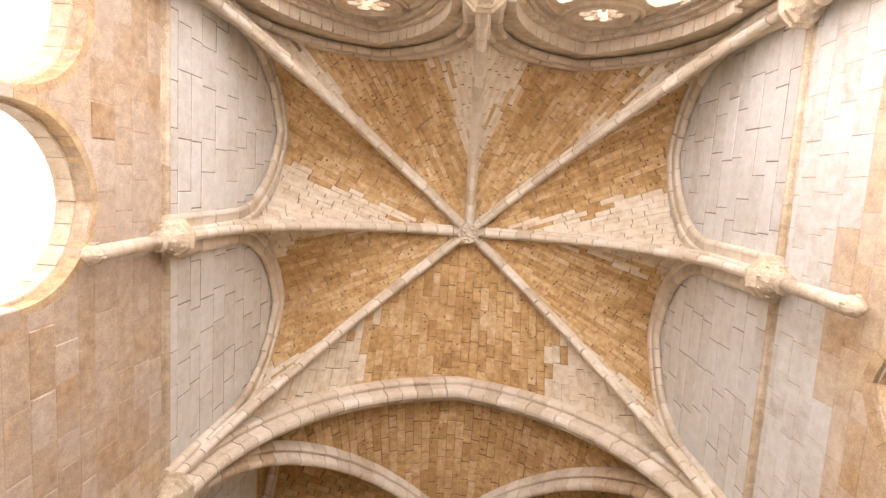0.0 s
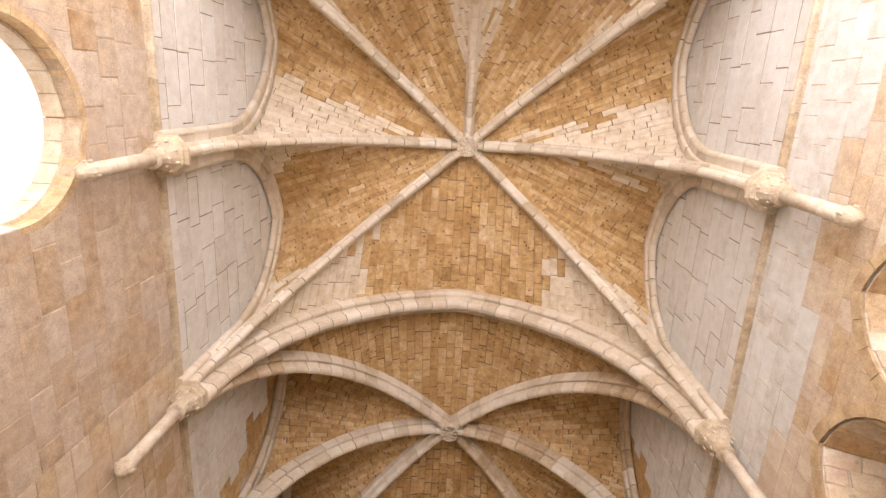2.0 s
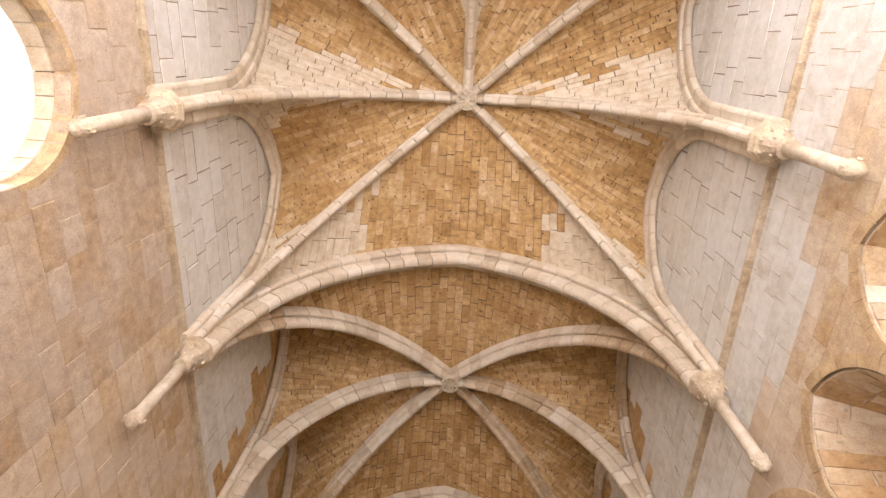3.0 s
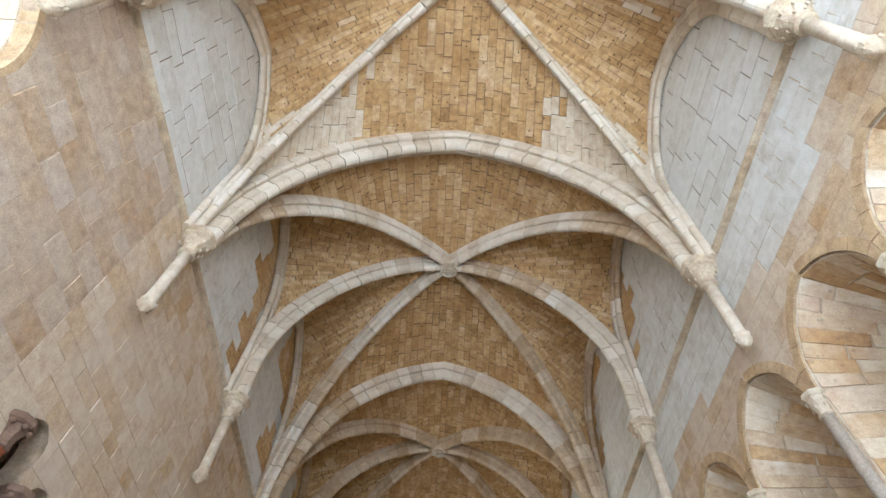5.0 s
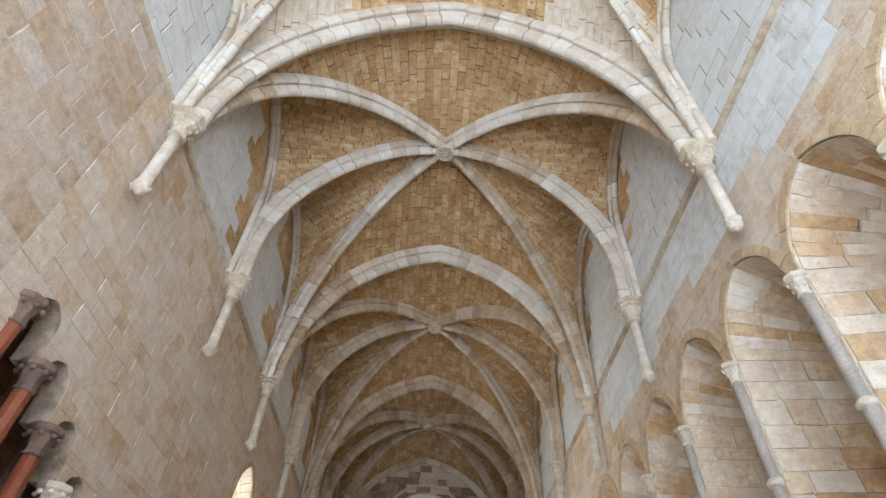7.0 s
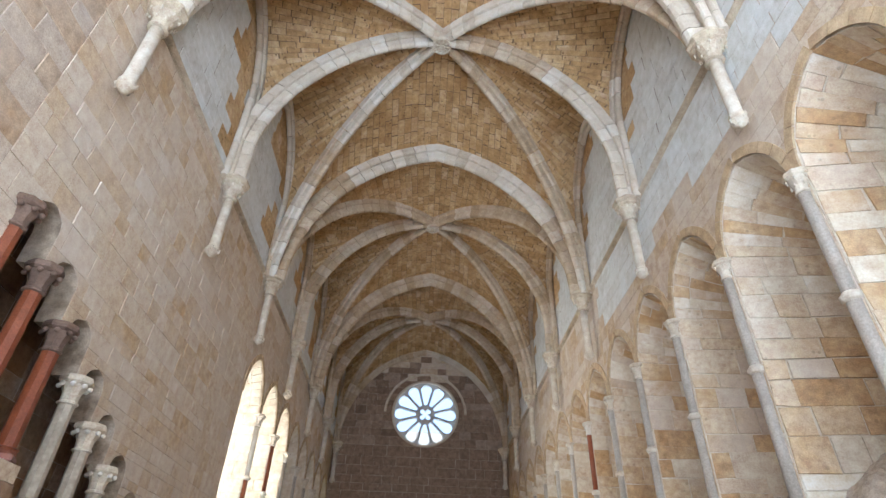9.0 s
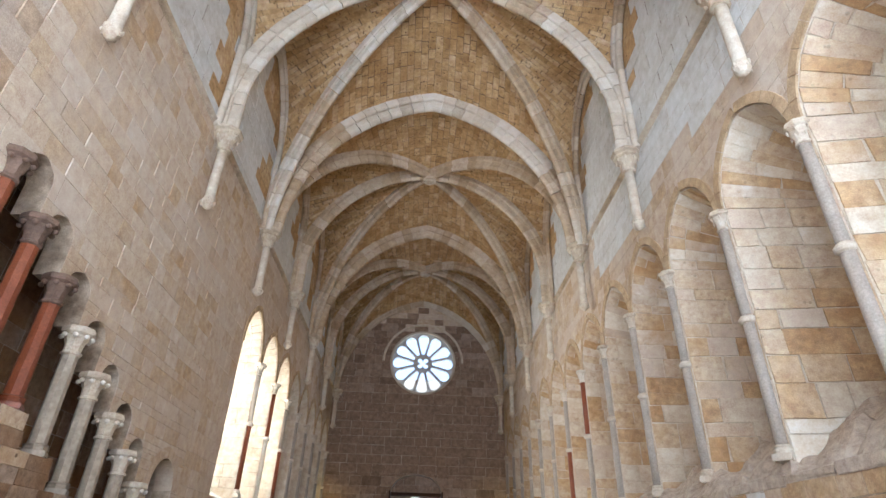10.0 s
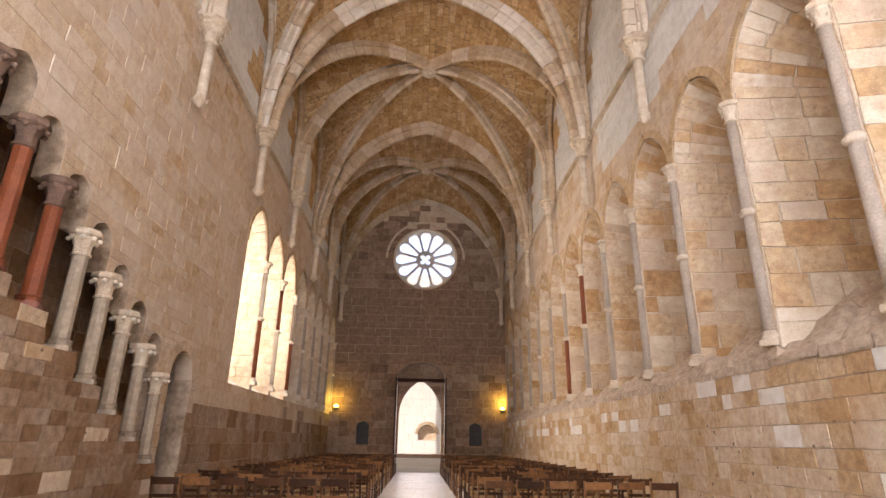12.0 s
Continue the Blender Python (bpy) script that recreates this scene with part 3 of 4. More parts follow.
right_low = masonry("wall_right_lower", PRL, Vector((-1, 0, 0)), YB, YE, 0, 2.42, 0.27, [], [LOW, PATCH], "patched rubble and ashlar base of the wall below the arcade",
                    course=0.25, length=0.40, pick=lambda s, z: 4.8 < s < 10.5, blockmat=LOWP, whites=0.16, cap=298, joint=DARKMORTAR, gap=0.004, depth=0.009, choose=lambda s, z: 1 if random.random() < (0.16 if z > 1.7 else 0.02) else 0)
infill = masonry("wall_infill", lambda s, z, d: Vector((XR + 1.2 + d, s, z)), Vector((-1, 0, 0)), YB, YE, 2.5, 9.0, 0.4, [], [LOW, PALE],
                 "mixed ochre and grey stones walling up the windows", course=0.34, length=0.6, joint=PALE, pick=lambda s, z: 5 < s < 13, blockmat=LOWP,
                 choose=lambda s, z: 1 if random.random() < 0.12 else 0, gap=0.012, depth=0.012)

left_cols = [14.05 + 2.05 * k for k in range(9)]
left_open = [arch_opening(y + 1.025, 0.92, 2.72, 6.50, 7.80) for y in left_cols[:8]]
left_near = [arch_opening(cy, 1.12, 3.0, 6.95, 8.12) for cy in (0.53, -1.86)]
SY = [5.95 - 0.745, 5.95, 6.70, 7.46, 8.20, 8.93, 9.68, 10.41]     # stair columns
SZ = [5.03 + 0.415 * 1, 5.02, 4.58, 4.16, 3.74, 3.33, 2.92, 2.52]  # tops of their capitals
SB = [3.42, 3.12, 2.86, 2.46, 2.10, 1.72, 1.34, 0.98]              # foot of each shaft
door_open = arch_opening(11.38, 0.52, 0.0, 2.55, 3.08)


narrow = []
for i in range(len(SY) - 1):
    # between the shafts the opening is free; above the capitals the arch stands on blocks
    lo, hi, zl, zh, zb = SY[i], SY[i + 1], SZ[i + 1], SZ[i], SB[i + 1] - 0.1

    def edges(z, lo=lo, hi=hi, zl=zl, zh=zh, zb=zb):
        if z < zb or z > zh + 0.27:
            return None
        if z <= zl:
            return (lo + 0.001, hi - 0.001)
        if z <= zh:
            return (lo + 0.001, hi - 0.10)
        k = (z - zh) / 0.27
        h = (hi - lo - 0.2) / 2 * math.sqrt(max(0, 1 - k * k))
        return ((lo + hi) / 2 - h, (lo + hi) / 2 + h)
    edges.box, edges.c, edges.spring = (lo, hi, zb, zh + 0.27), (lo + hi) / 2, (zl, zh)
    narrow.append(edges)
def left_piece(name, s0, s1, thick, openings):
    # slot 1: darker brown below the stair line, partly painted-in shade
    return masonry(name, PL, Vector((1, 0, 0)), s0, s1, 0, 9.68, thick, openings, [LEFTWALL if s1 < 5 else WALL, BROWN, WHITE],
                   "beige plastered limestone wall with tall pointed windows" if s0 != 4.6 else "stone wall pierced by the rising arcade of the pulpit stair", course=0.31 if s0 == 4.6 else 0.38, length=0.5 if s0 == 4.6 else 0.58, joint=DARKMORTAR if s0 == 4.6 else WALLJOINT, depth=0.006, gap=0.004, 
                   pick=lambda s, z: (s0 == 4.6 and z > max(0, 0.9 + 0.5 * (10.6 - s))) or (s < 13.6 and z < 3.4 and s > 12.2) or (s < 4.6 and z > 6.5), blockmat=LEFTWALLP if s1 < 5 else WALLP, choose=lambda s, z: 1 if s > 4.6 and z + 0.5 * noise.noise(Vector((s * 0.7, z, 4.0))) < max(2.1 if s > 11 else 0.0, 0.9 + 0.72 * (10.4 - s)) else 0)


left_near_wall = left_piece("wall_left_near", YB - 1.5, 4.6, 0.45, left_near)
# its dark mortar core also paints shade into the door and arcade reveals
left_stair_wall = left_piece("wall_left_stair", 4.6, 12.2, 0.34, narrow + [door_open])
left_wall = left_piece("wall_left_far", 12.2, YE + 1.5, 1.3, left_open)
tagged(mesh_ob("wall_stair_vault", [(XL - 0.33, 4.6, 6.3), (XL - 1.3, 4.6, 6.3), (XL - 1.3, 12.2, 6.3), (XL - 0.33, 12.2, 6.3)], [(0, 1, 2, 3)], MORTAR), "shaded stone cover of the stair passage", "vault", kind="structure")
masonry("wall_left_outer", lambda s, z, d: Vector((XL - 1.3 - d, s, z)), Vector((1, 0, 0)), 12.2, YE, 0, 9.6, 0.12, [arch_opening(y + 1.025, 0.51, 2.75, 6.4, 7.3) for y in left_cols[:3]], [PALE], "outer stone face round the open windows", course=0.5)
# blocked windows beyond the three open ones, and the stair passage behind the arcade
masonry("wall_infill_left", lambda s, z, d: Vector((XL - 0.55 - d, s, z)), Vector((1, 0, 0)), left_cols[3] + 0.15, YE, 2.6, 8.2, 0.3, [], [LOW], "stone blocking in the far window arches", course=0.38)
# the passage's shade is put into the dark brown of its back wall
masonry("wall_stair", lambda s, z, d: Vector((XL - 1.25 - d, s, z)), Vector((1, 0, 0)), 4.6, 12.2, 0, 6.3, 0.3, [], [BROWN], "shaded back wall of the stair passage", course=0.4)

for side, P, z0 in ((-1, PL, 9.78), (1, PR, 9.78)):
    masonry("wall_lunette_%s" % ("left" if side < 0 else "right"), P, Vector((-side, 0, 0)), YB - 1.5, YE + 1.5, z0, 16.0, 0.6, [], [WHITE, TAN], "white ashlar wall of the vault lunettes",
            course=0.42, length=0.85, joint=DARKJOINT, gap=0.006, depth=0.01, ragged=0.004, pick=lambda s, z: s < 5.4, blockmat=WHITEP, choose=lambda s, z, side=side: 1 if s > 5.4 and (s - 1.127) % BAY - (3.2 if side < 0 else 3.8) + 0.5 * (z - 11.5) + 1.1 * noise.noise(Vector((s * 0.9, z * 0.6, 2.0))) > 0 else 0)
    bm = bmesh.new()
    x = wall_x(side)
    for y0 in range(-4, 33):
        prof = [(0.02, 9.655), (-0.028, 9.655), (-0.03, 9.675), (0.012, 9.685), (0.015, 9.705), (-0.06, 9.715), (-0.095, 9.735), (-0.10, 9.765), (-0.07, 9.79), (0.02, 9.80)]
        a = [bm.verts.new((x + side * d, y0 + 0.004, z)) for d, z in prof]
        b = [bm.verts.new((x + side * d, y0 + 0.996, z)) for d, z in prof]
        for k in range(len(prof)):
            bm.faces.new((a[k], a[(k + 1) % len(prof)], b[(k + 1) % len(prof)], b[k]))
        bm.faces.new(a)
        bm.faces.new(b[::-1])
    bmesh.ops.recalc_face_normals(bm, faces=bm.faces)
    me = bpy.data.meshes.new("trim")
    bm.to_mesh(me)
    bm.free()
    me.materials.append(OLDTRIM)
    tagged(new("trim", me), "weathered ochre stone string course along the wall", "string course", kind="structure")

# end wall with the rose window and the door
ROSE = (0.105, 11.55, 1.84)


def rose_edges(z):
    d = z - ROSE[1]
    if abs(d) >= ROSE[2]:
        return None
    h = math.sqrt(ROSE[2] ** 2 - d * d)
    return (ROSE[0] - h, ROSE[0] + h)


rose_edges.spring = ()
rose_edges.box, rose_edges.c = (ROSE[0] - ROSE[2], ROSE[0] + ROSE[2], ROSE[1] - ROSE[2], ROSE[1] + ROSE[2]), ROSE[0]
door_recess = arch_opening(0.05, 1.28, 0.42, 4.64, 5.54)
niche_a, niche_b = arch_opening(-2.98, 0.34, 1.23, 2.07, 2.41), arch_opening(3.0, 0.34, 1.23, 2.07, 2.41)
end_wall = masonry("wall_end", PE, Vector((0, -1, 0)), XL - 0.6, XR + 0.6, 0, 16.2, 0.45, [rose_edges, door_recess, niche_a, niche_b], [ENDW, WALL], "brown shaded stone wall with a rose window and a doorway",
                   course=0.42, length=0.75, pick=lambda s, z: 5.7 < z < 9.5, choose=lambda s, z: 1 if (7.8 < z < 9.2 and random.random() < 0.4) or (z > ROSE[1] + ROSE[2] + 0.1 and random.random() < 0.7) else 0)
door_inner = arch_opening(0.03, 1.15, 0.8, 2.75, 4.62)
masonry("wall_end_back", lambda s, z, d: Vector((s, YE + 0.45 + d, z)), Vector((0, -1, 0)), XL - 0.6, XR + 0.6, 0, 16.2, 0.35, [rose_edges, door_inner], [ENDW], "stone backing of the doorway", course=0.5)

# wall behind with two tall traceried windows
back_open = [arch_opening(cx, 1.72, 3.0, 10.7, 13.9) for cx in (-2.25, 2.25)]
back_wall = masonry("wall_back", PB, Vector((0, 1, 0)), XL - 0.6, XR + 0.6, 0, 16.2, 0.5, back_open, [PALE, WALL], "pale stone wall with two tall pointed windows", course=0.42)


# ---- jambs, sills and arch rings ----
def jamb_stones(name, P_at, s_edge, facing, z0, z1, depth, mats, parent, choose=None, course=0.36, length=0.6):
    """Blocks on the side of an opening; P_at(s, z, d) as for the wall, facing is the way that the side looks."""
    st, z = Stones(), z0
    while z < z1 - 0.05:
        zb = min(z1, z + course * random.uniform(0.8, 1.25))
        d = 0.0
        while d < depth - 0.02:
            e = d + length * random.uniform(0.6, 1.3)
            if depth - e < 0.2:
                e = depth
            st.add([P_at(s_edge, z, d), P_at(s_edge, z, e), P_at(s_edge, zb, e), P_at(s_edge, zb, d)], facing, gap=0.009, depth=0.012, slot=choose() if choose else 0)
            d = e
        z = zb
    return tagged(st.build(name, mats, parent), kind="stuff")


def splay(P, c, front, back, depth, mats, parent, choose=None, z0=2.55, d0=0.0):
    """Dressed stones on the slanting sides of a window; front and back give (half width, springing, crown)."""
    def outline(o):
        half, zs, za = o
        r = za - zs
        e = max(0.0, (r * r - half * half) / (2 * half))
        R = half + e
        end = math.atan2(r, e) if e > 0 else math.pi / 2
        n = 11
        return [(half, z0 + (zs - z0) * (i + jog[i]) / n) for i in range(n)] + [((R * math.cos(end * i / 7) - e), zs + R * math.sin(end * i / 7)) for i in range(8)]
    jog = [0] + [random.uniform(-0.28, 0.28) for _ in range(10)]
    A, B = outline(front), outline(back)
    st = Stones()
    for sg in (-1, 1):
        for i in range(len(A) - 1):
            cut = [0.0, *sorted(random.choice(((random.uniform(0.3, 0.7),), (random.uniform(0.15, 0.4), random.uniform(0.55, 0.85))))), 1.0]
            for u0, u1 in zip(cut, cut[1:]):
                def pt(k, u):
                    return P(c + sg * (A[k][0] + (B[k][0] - A[k][0]) * u), A[k][1] + (B[k][1] - A[k][1]) * u, d0 + (depth - d0) * u)
                q = [pt(i, u0), pt(i, u1), pt(i + 1, u1), pt(i + 1, u0)]
                n = (q[1] - q[0]).cross(q[3] - q[0])
                if n.length < 1e-6:
                    continue
                n.normalize()
                mid = sum(q, Vector()) / 4
                if n.dot(P(c, min(mid.z, 6.0), depth * 0.4) - mid) < 0:
                    n = -n
                st.add(q, n, gap=0.006, depth=0.010, slot=choose() if choose else 0, wobble=0.014)
    ob = st.build("jamb", mats, parent)
    V, Fc = [], []
    for sg in (-1, 1):
        b = len(V)
        for k in range(len(A)):
            V += [P(c + sg * (A[k][0] + 0.012), A[k][1] + 0.004, d0), P(c + sg * (B[k][0] + 0.012), B[k][1] + 0.004, depth)]
        Fc += [(b + 2 * k, b + 2 * k + 1, b + 2 * k + 3, b + 2 * k + 2) for k in range(len(A) - 1)]
    mesh_ob("mortar_bed", V, Fc, PALE, parent)
    return tagged(ob, kind="stuff")


for i, y in enumerate(COLS[:14]):
    c = y + 1.025
    splay(PR, c, (HALF - 0.02, 6.42, 7.58), (HALF - 0.52, 6.2, 6.95), 1.2, [LOW, PALE, WALL], right_wall, lambda: random.choice((0, 0, 0, 0, 2, 1)))
    ring("arch", PR, c, HALF, 6.42, 7.62, 0.16, 0.03, 0.30, TRIM, right_wall, room=1.022)
    # a roll of small order just behind the face
    ring("arch", PR, c, HALF - 0.10, 6.42, 7.46, 0.13, -0.30, 0.42, RIB, right_wall)
    V, Fc = [], []
    n = 16
    for a in range(n + 1):
        for d in range(13):
            t = d / 12
            z = 2.43 + 1.05 * t + 0.11 * noise.noise(Vector(((a + 16 * i) * 0.45, d * 0.55, 3.3))) * (1 if 0 < d else 0.15) + 0.1 * (1 if d else 0) * noise.cell(Vector(((a + 16 * i) * 0.35, d * 0.5, 1.0))) + (0.04 if d > 0 else 0)
            V.append(PR(c - 1.026 + 2.052 * a / n, z, -0.272 + 1.47 * t))
    for a in range(n):
        for d in range(12):
            q = a * 13 + d
            Fc.append((q, q + 1, q + 14, q + 13))
    b0 = len(V)
    V += [PR(c - 1.026 + 2.052 * a / n, 2.36, -0.272) for a in range(n + 1)]
    for a in range(n):
        Fc.append((a * 13, a * 13 + 13, b0 + a + 1, b0 + a))
    sl = mesh_ob("window_sill", V, Fc, SILL, right_wall)
    tagged(sl, "rough sloping rubble sill")

# ragged coping along the foot of the arcade
y = 3.2
while y < YE - 0.6:
    w = random.uniform(0.35, 0.95)
    bm = box(bmesh.new(), XR - 0.26 - random.uniform(0.01, 0.05), XR + 0.05, y + 0.008, y + w - 0.008, 2.36 - random.uniform(0, 0.04), 2.44 + random.uniform(0, 0.05), 0.014)
    for v in bm.verts:
        v.co += Vector((random.uniform(-0.012, 0.012), random.uniform(-0.012, 0.012), random.uniform(-0.015, 0.015)))
    part("coping_stone", bm, SILL, right_wall)
    y += w

for i, y in enumerate(left_cols[:8]):
    c = y + 1.025
    d = 1.3 if i < 3 else 0.55
    splay(PL, c, (0.90, 6.5, 7.76), (0.90 - 0.30 * d, 6.4, 7.3), d, [PALE, WALL], left_wall, z0=2.7)
    ring("arch", PL, c, 0.92, 6.50, 7.80, 0.14, 0.03, 0.25, TRIM, left_wall, room=1.022)
    ring("arch", PL, c, 0.80, 6.50, 7.62, 0.15, -0.28, 0.45, RIB, left_wall)

    bm = bmesh.new()
    q = [PL(c - 0.92, 2.7, 0), PL(c + 0.92, 2.7, 0), PL(c + 0.92, 2.7 + 0.5 * d, d), PL(c - 0.92, 2.7 + 0.5 * d, d)]
    vs = [bm.verts.new(p) for p in q] + [bm.verts.new(p - Vector((0, 0, 0.15))) for p in q]
    for f in ((0, 1, 2, 3), (7, 6, 5, 4), (0, 4, 5, 1), (1, 5, 6, 2), (2, 6, 7, 3), (3, 7, 4, 0)):
        bm.faces.new([vs[k] for k in f])
    part("window_sill", bm, WHITE, left_wall, "pale sloping stone sill")
for c in (0.53, -1.86):
    jamb_stones("jamb", PL, c + 1.116, Vector((0, -1, 0)), 3.0, 6.95, 0.45, [PALE, WALL], left_near_wall)
    ring("arch", PL, c, 1.12, 6.95, 8.12, 0.10, 0.012, 0.2, TRIM, left_near_wall, room=1.19)
    ring("arch", PL, c, 1.08, 6.95, 8.07, 0.12, -0.2, 0.44, PALE, left_near_wall, room=1.19)
part("stair_end", box(bmesh.new(), XL - 1.5, XL - 0.33, 4.3, 4.62, 0, 6.35), CORE, left_near_wall)
ring("arch", PL, 11.38, 0.52, 2.55, 3.08, 0.2, 0.012, 0.33, WALL, left_stair_wall)


# ---- shafts, capitals, bosses ----
LEAF = bpy.data.meshes.new("leaf")
_bm = bmesh.new()
bmesh.ops.create_icosphere(_bm, subdivisions=1, radius=1.0)
for v in _bm.verts:
    v.co.z += 0.35 * v.co.x * v.co.x
_bm.to_mesh(LEAF)
_bm.free()
LEAF.materials.append(STRING)


def leaf_bits(parent, r0, r1, z0, z1, n, size):
    """Small curled leaves round a bell."""
    for i in range(n):
        a = 2 * math.pi * i / n
        for k, (t, sc) in enumerate(((0.35, 0.8), (0.95, 1.0))):
            r, z = r0 + (r1 - r0) * t, z0 + (z1 - z0) * t
            ob = new("leaf", LEAF)
            ob.parent = parent
            ob.matrix_basis = Matrix.Translation(((r + size * 0.35) * math.cos(a + k * 0.3), (r + size * 0.35) * math.sin(a + k * 0.3), z)) @ Matrix.Rotation(a, 4, "Z") @ Matrix.Diagonal((size * 0.42 * sc, size * 0.5 * sc, size * 1.15 * sc, 1))


def column(name, label, z0, z1, r, mat, base_h=0.2, cap_h=0.32, ring_z=None, sides=16, cap_mat=RIB, base_mat=RIB, lower=None, leaves=True, group=""):
    """A column from z0 to z1 about its own axis: base, shaft, ring, capital."""
    root = empty(name, label, "column", group=group)
    bm = bmesh.new()
    bw = 1.3 if sides == 8 else 1.45
    box(bm, -r * bw, r * bw, -r * bw, r * bw, z0, z0 + base_h * 0.45, 0.012)
    lathe(bm, [(r * bw * 0.97, z0 + base_h * 0.45), (r * bw, z0 + base_h * 0.6), (r * 1.25, z0 + base_h * 0.75), (r * 1.35, z0 + base_h * 0.88), (r * 1.05, z0 + base_h)], sides)
    part("base", bm, base_mat, root)
    zt = z1 - cap_h
    if ring_z:
        part("shaft", lathe(bmesh.new(), [(r, z0 + base_h), (r, ring_z)], sides), lower or mat, root, smooth=sides > 12)
        part("shaft", lathe(bmesh.new(), [(r * 0.97, ring_z), (r * 0.94, zt)], sides), mat, root, smooth=sides > 12)
        part("shaft_ring", lathe(bmesh.new(), [(r * 1.02, ring_z - 0.06), (r * 1.35, ring_z - 0.04), (r * 1.5, ring_z - 0.01), (r * 1.5, ring_z + 0.015), (r * 1.3, ring_z + 0.03), (r * 1.02, ring_z + 0.06)], sides), cap_mat, root)
    else:
        part("shaft", lathe(bmesh.new(), [(r, z0 + base_h), (r * 0.93, zt)], sides), mat, root)
    bm = lathe(bmesh.new(), [(r * 0.95, zt - 0.03), (r * 1.2, zt - 0.015), (r * 1.2, zt + 0.01), (r * 0.98, zt + 0.03), (r * 1.05, zt + cap_h * 0.35), (r * 1.55, zt + cap_h * 0.72)], sides)
    capital = part("capital", bm, cap_mat, root)
    if leaves:
        leaf_bits(capital, r * 1.0, r * 1.5, zt + cap_h * 0.15, zt + cap_h * 0.62, 6, r * 0.42)
    part("abacus", lathe(bmesh.new(), [(r * 1.6, zt + cap_h * 0.70), (r * 1.95, zt + cap_h * 0.78), (r * 2.0, zt + cap_h * 0.88), (r * 1.85, zt + cap_h)], 8, turn=math.pi / 8), cap_mat, capital)
    return root


def ball_mesh(mat):
    me = bpy.data.meshes.new("ball")
    bm = bmesh.new()
    bmesh.ops.create_icosphere(bm, subdivisions=2, radius=0.036)
    bm.to_mesh(me)
    bm.free()
    me.materials.append(mat)
    return me


BALL, BALL_RED = ball_mesh(RIB), ball_mesh(REDCAP)
arcade = column("arcade_column", "slender grey stone column of the blind arcade with leafy capital", 2.66, 6.42, 0.086, SHAFT, ring_z=4.58, cap_mat=STRING, base_mat=STRING, group="columns of the blind arcade")
arcade.matrix_world = pose(XR - 0.03, COLS[0], 0)
for i, y in enumerate(COLS[1:]):
    if i + 1 in (7, 8):
        ob = column("arcade_column", "slender column of the blind arcade with one red marble half", 2.66, 6.42, 0.086, RED if i + 1 == 7 else SHAFT, ring_z=4.58,
                    lower=SHAFT if i + 1 == 7 else RED, group="columns of the blind arcade")
        ob.matrix_world = pose(XR - 0.03, y, 0)
    else:
        copy_thing(arcade, pose(XR - 0.03, y, 0, 0, 0, 17 * i))
for i, y in enumerate(left_cols[1:]):
    red = i in (0, 1, 2)
    ob = column("window_column", "slender window column with ring, partly of red marble" if red else "slender grey stone window column with ring", 2.85, 6.5, 0.10,
                (RIB, RED, SHAFT)[i] if red else SHAFT, ring_z=4.75, lower=((RED, RIB, RED)[i] if red else SHAFT), group="columns of the tall windows")
    ob.matrix_world = pose(XL + 0.0, y, 0)
for i, (y, zt, zb) in enumerate(zip(SY, SZ, SB)):
    red = i < 3
    ob = column("stair_column", "red marble octagonal column of the pulpit stair arcade" if red else "grey-brown stone octagonal column of the pulpit stair arcade", zb, zt, 0.112, RED if red else STAIRSTONE,
                base_h=0.16, cap_h=0.36, sides=8, cap_mat=REDCAP if red else STRING, base_mat=RED if red else STAIRSTONE, leaves=False, group="columns of the stair arcade")
    ob.matrix_world = pose(XL - 0.01, y, 0, 0, 0, 22.5)
    cap = [o for o in ob.children if o.name.startswith("capital")][0]
    for k in range(8):
        a = 2 * math.pi * k / 8
        ball = new("ball", BALL_RED if red else BALL)
        ball.parent = cap
        ball.matrix_basis = Matrix.Translation((0.19 * math.cos(a), 0.19 * math.sin(a), zt - 0.135))

# the wall below the stair arcade stands proud and climbs in steps, one under each column
para_me = []
for tone in (BROWNP, LOWP, WALLP, PATCH):
    for _ in range(3):
        bm = box(bmesh.new(), -0.5, 0.5, -0.06, 1.0, -0.5, 0.5, 0.022)
        for v in bm.verts:
            v.co += Vector((random.uniform(-0.012, 0.012), random.uniform(-0.012, 0.012), random.uniform(-0.022, 0.022)))
        me = bpy.data.meshes.new("block")
        bm.to_mesh(me)
        bm.free()
        me.materials.append(tone)
        para_me.append(me)
turn_left = Matrix.Rotation(math.radians(90), 4, "Z")
levels_up = [0.0, 0.24, 0.49, 0.73] + sorted(SB)
for za, zb in zip(levels_up, levels_up[1:]):
    reach = max(y for y, top in zip(SY, SB) if top >= zb - 0.01) + 0.2
    rows_here = [(za, zb)] if zb - za < 0.31 else [(za, (za + zb) / 2), ((za + zb) / 2, zb)]
    for lo, hi in rows_here:
        y = reach + random.uniform(-0.02, 0.02)
        while y > 4.62:
            w = random.uniform(0.28, 0.62)
            a = y - w if y - w > 4.85 else 4.6
            # mostly the brown blocks whose colour holds the shade below the arcade
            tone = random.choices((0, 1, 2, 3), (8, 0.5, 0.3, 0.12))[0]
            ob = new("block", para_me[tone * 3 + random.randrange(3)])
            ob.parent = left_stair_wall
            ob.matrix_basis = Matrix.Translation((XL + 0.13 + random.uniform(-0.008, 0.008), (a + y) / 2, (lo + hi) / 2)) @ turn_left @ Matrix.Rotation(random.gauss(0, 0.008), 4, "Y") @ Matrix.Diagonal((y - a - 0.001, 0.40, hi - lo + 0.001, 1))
            y = a

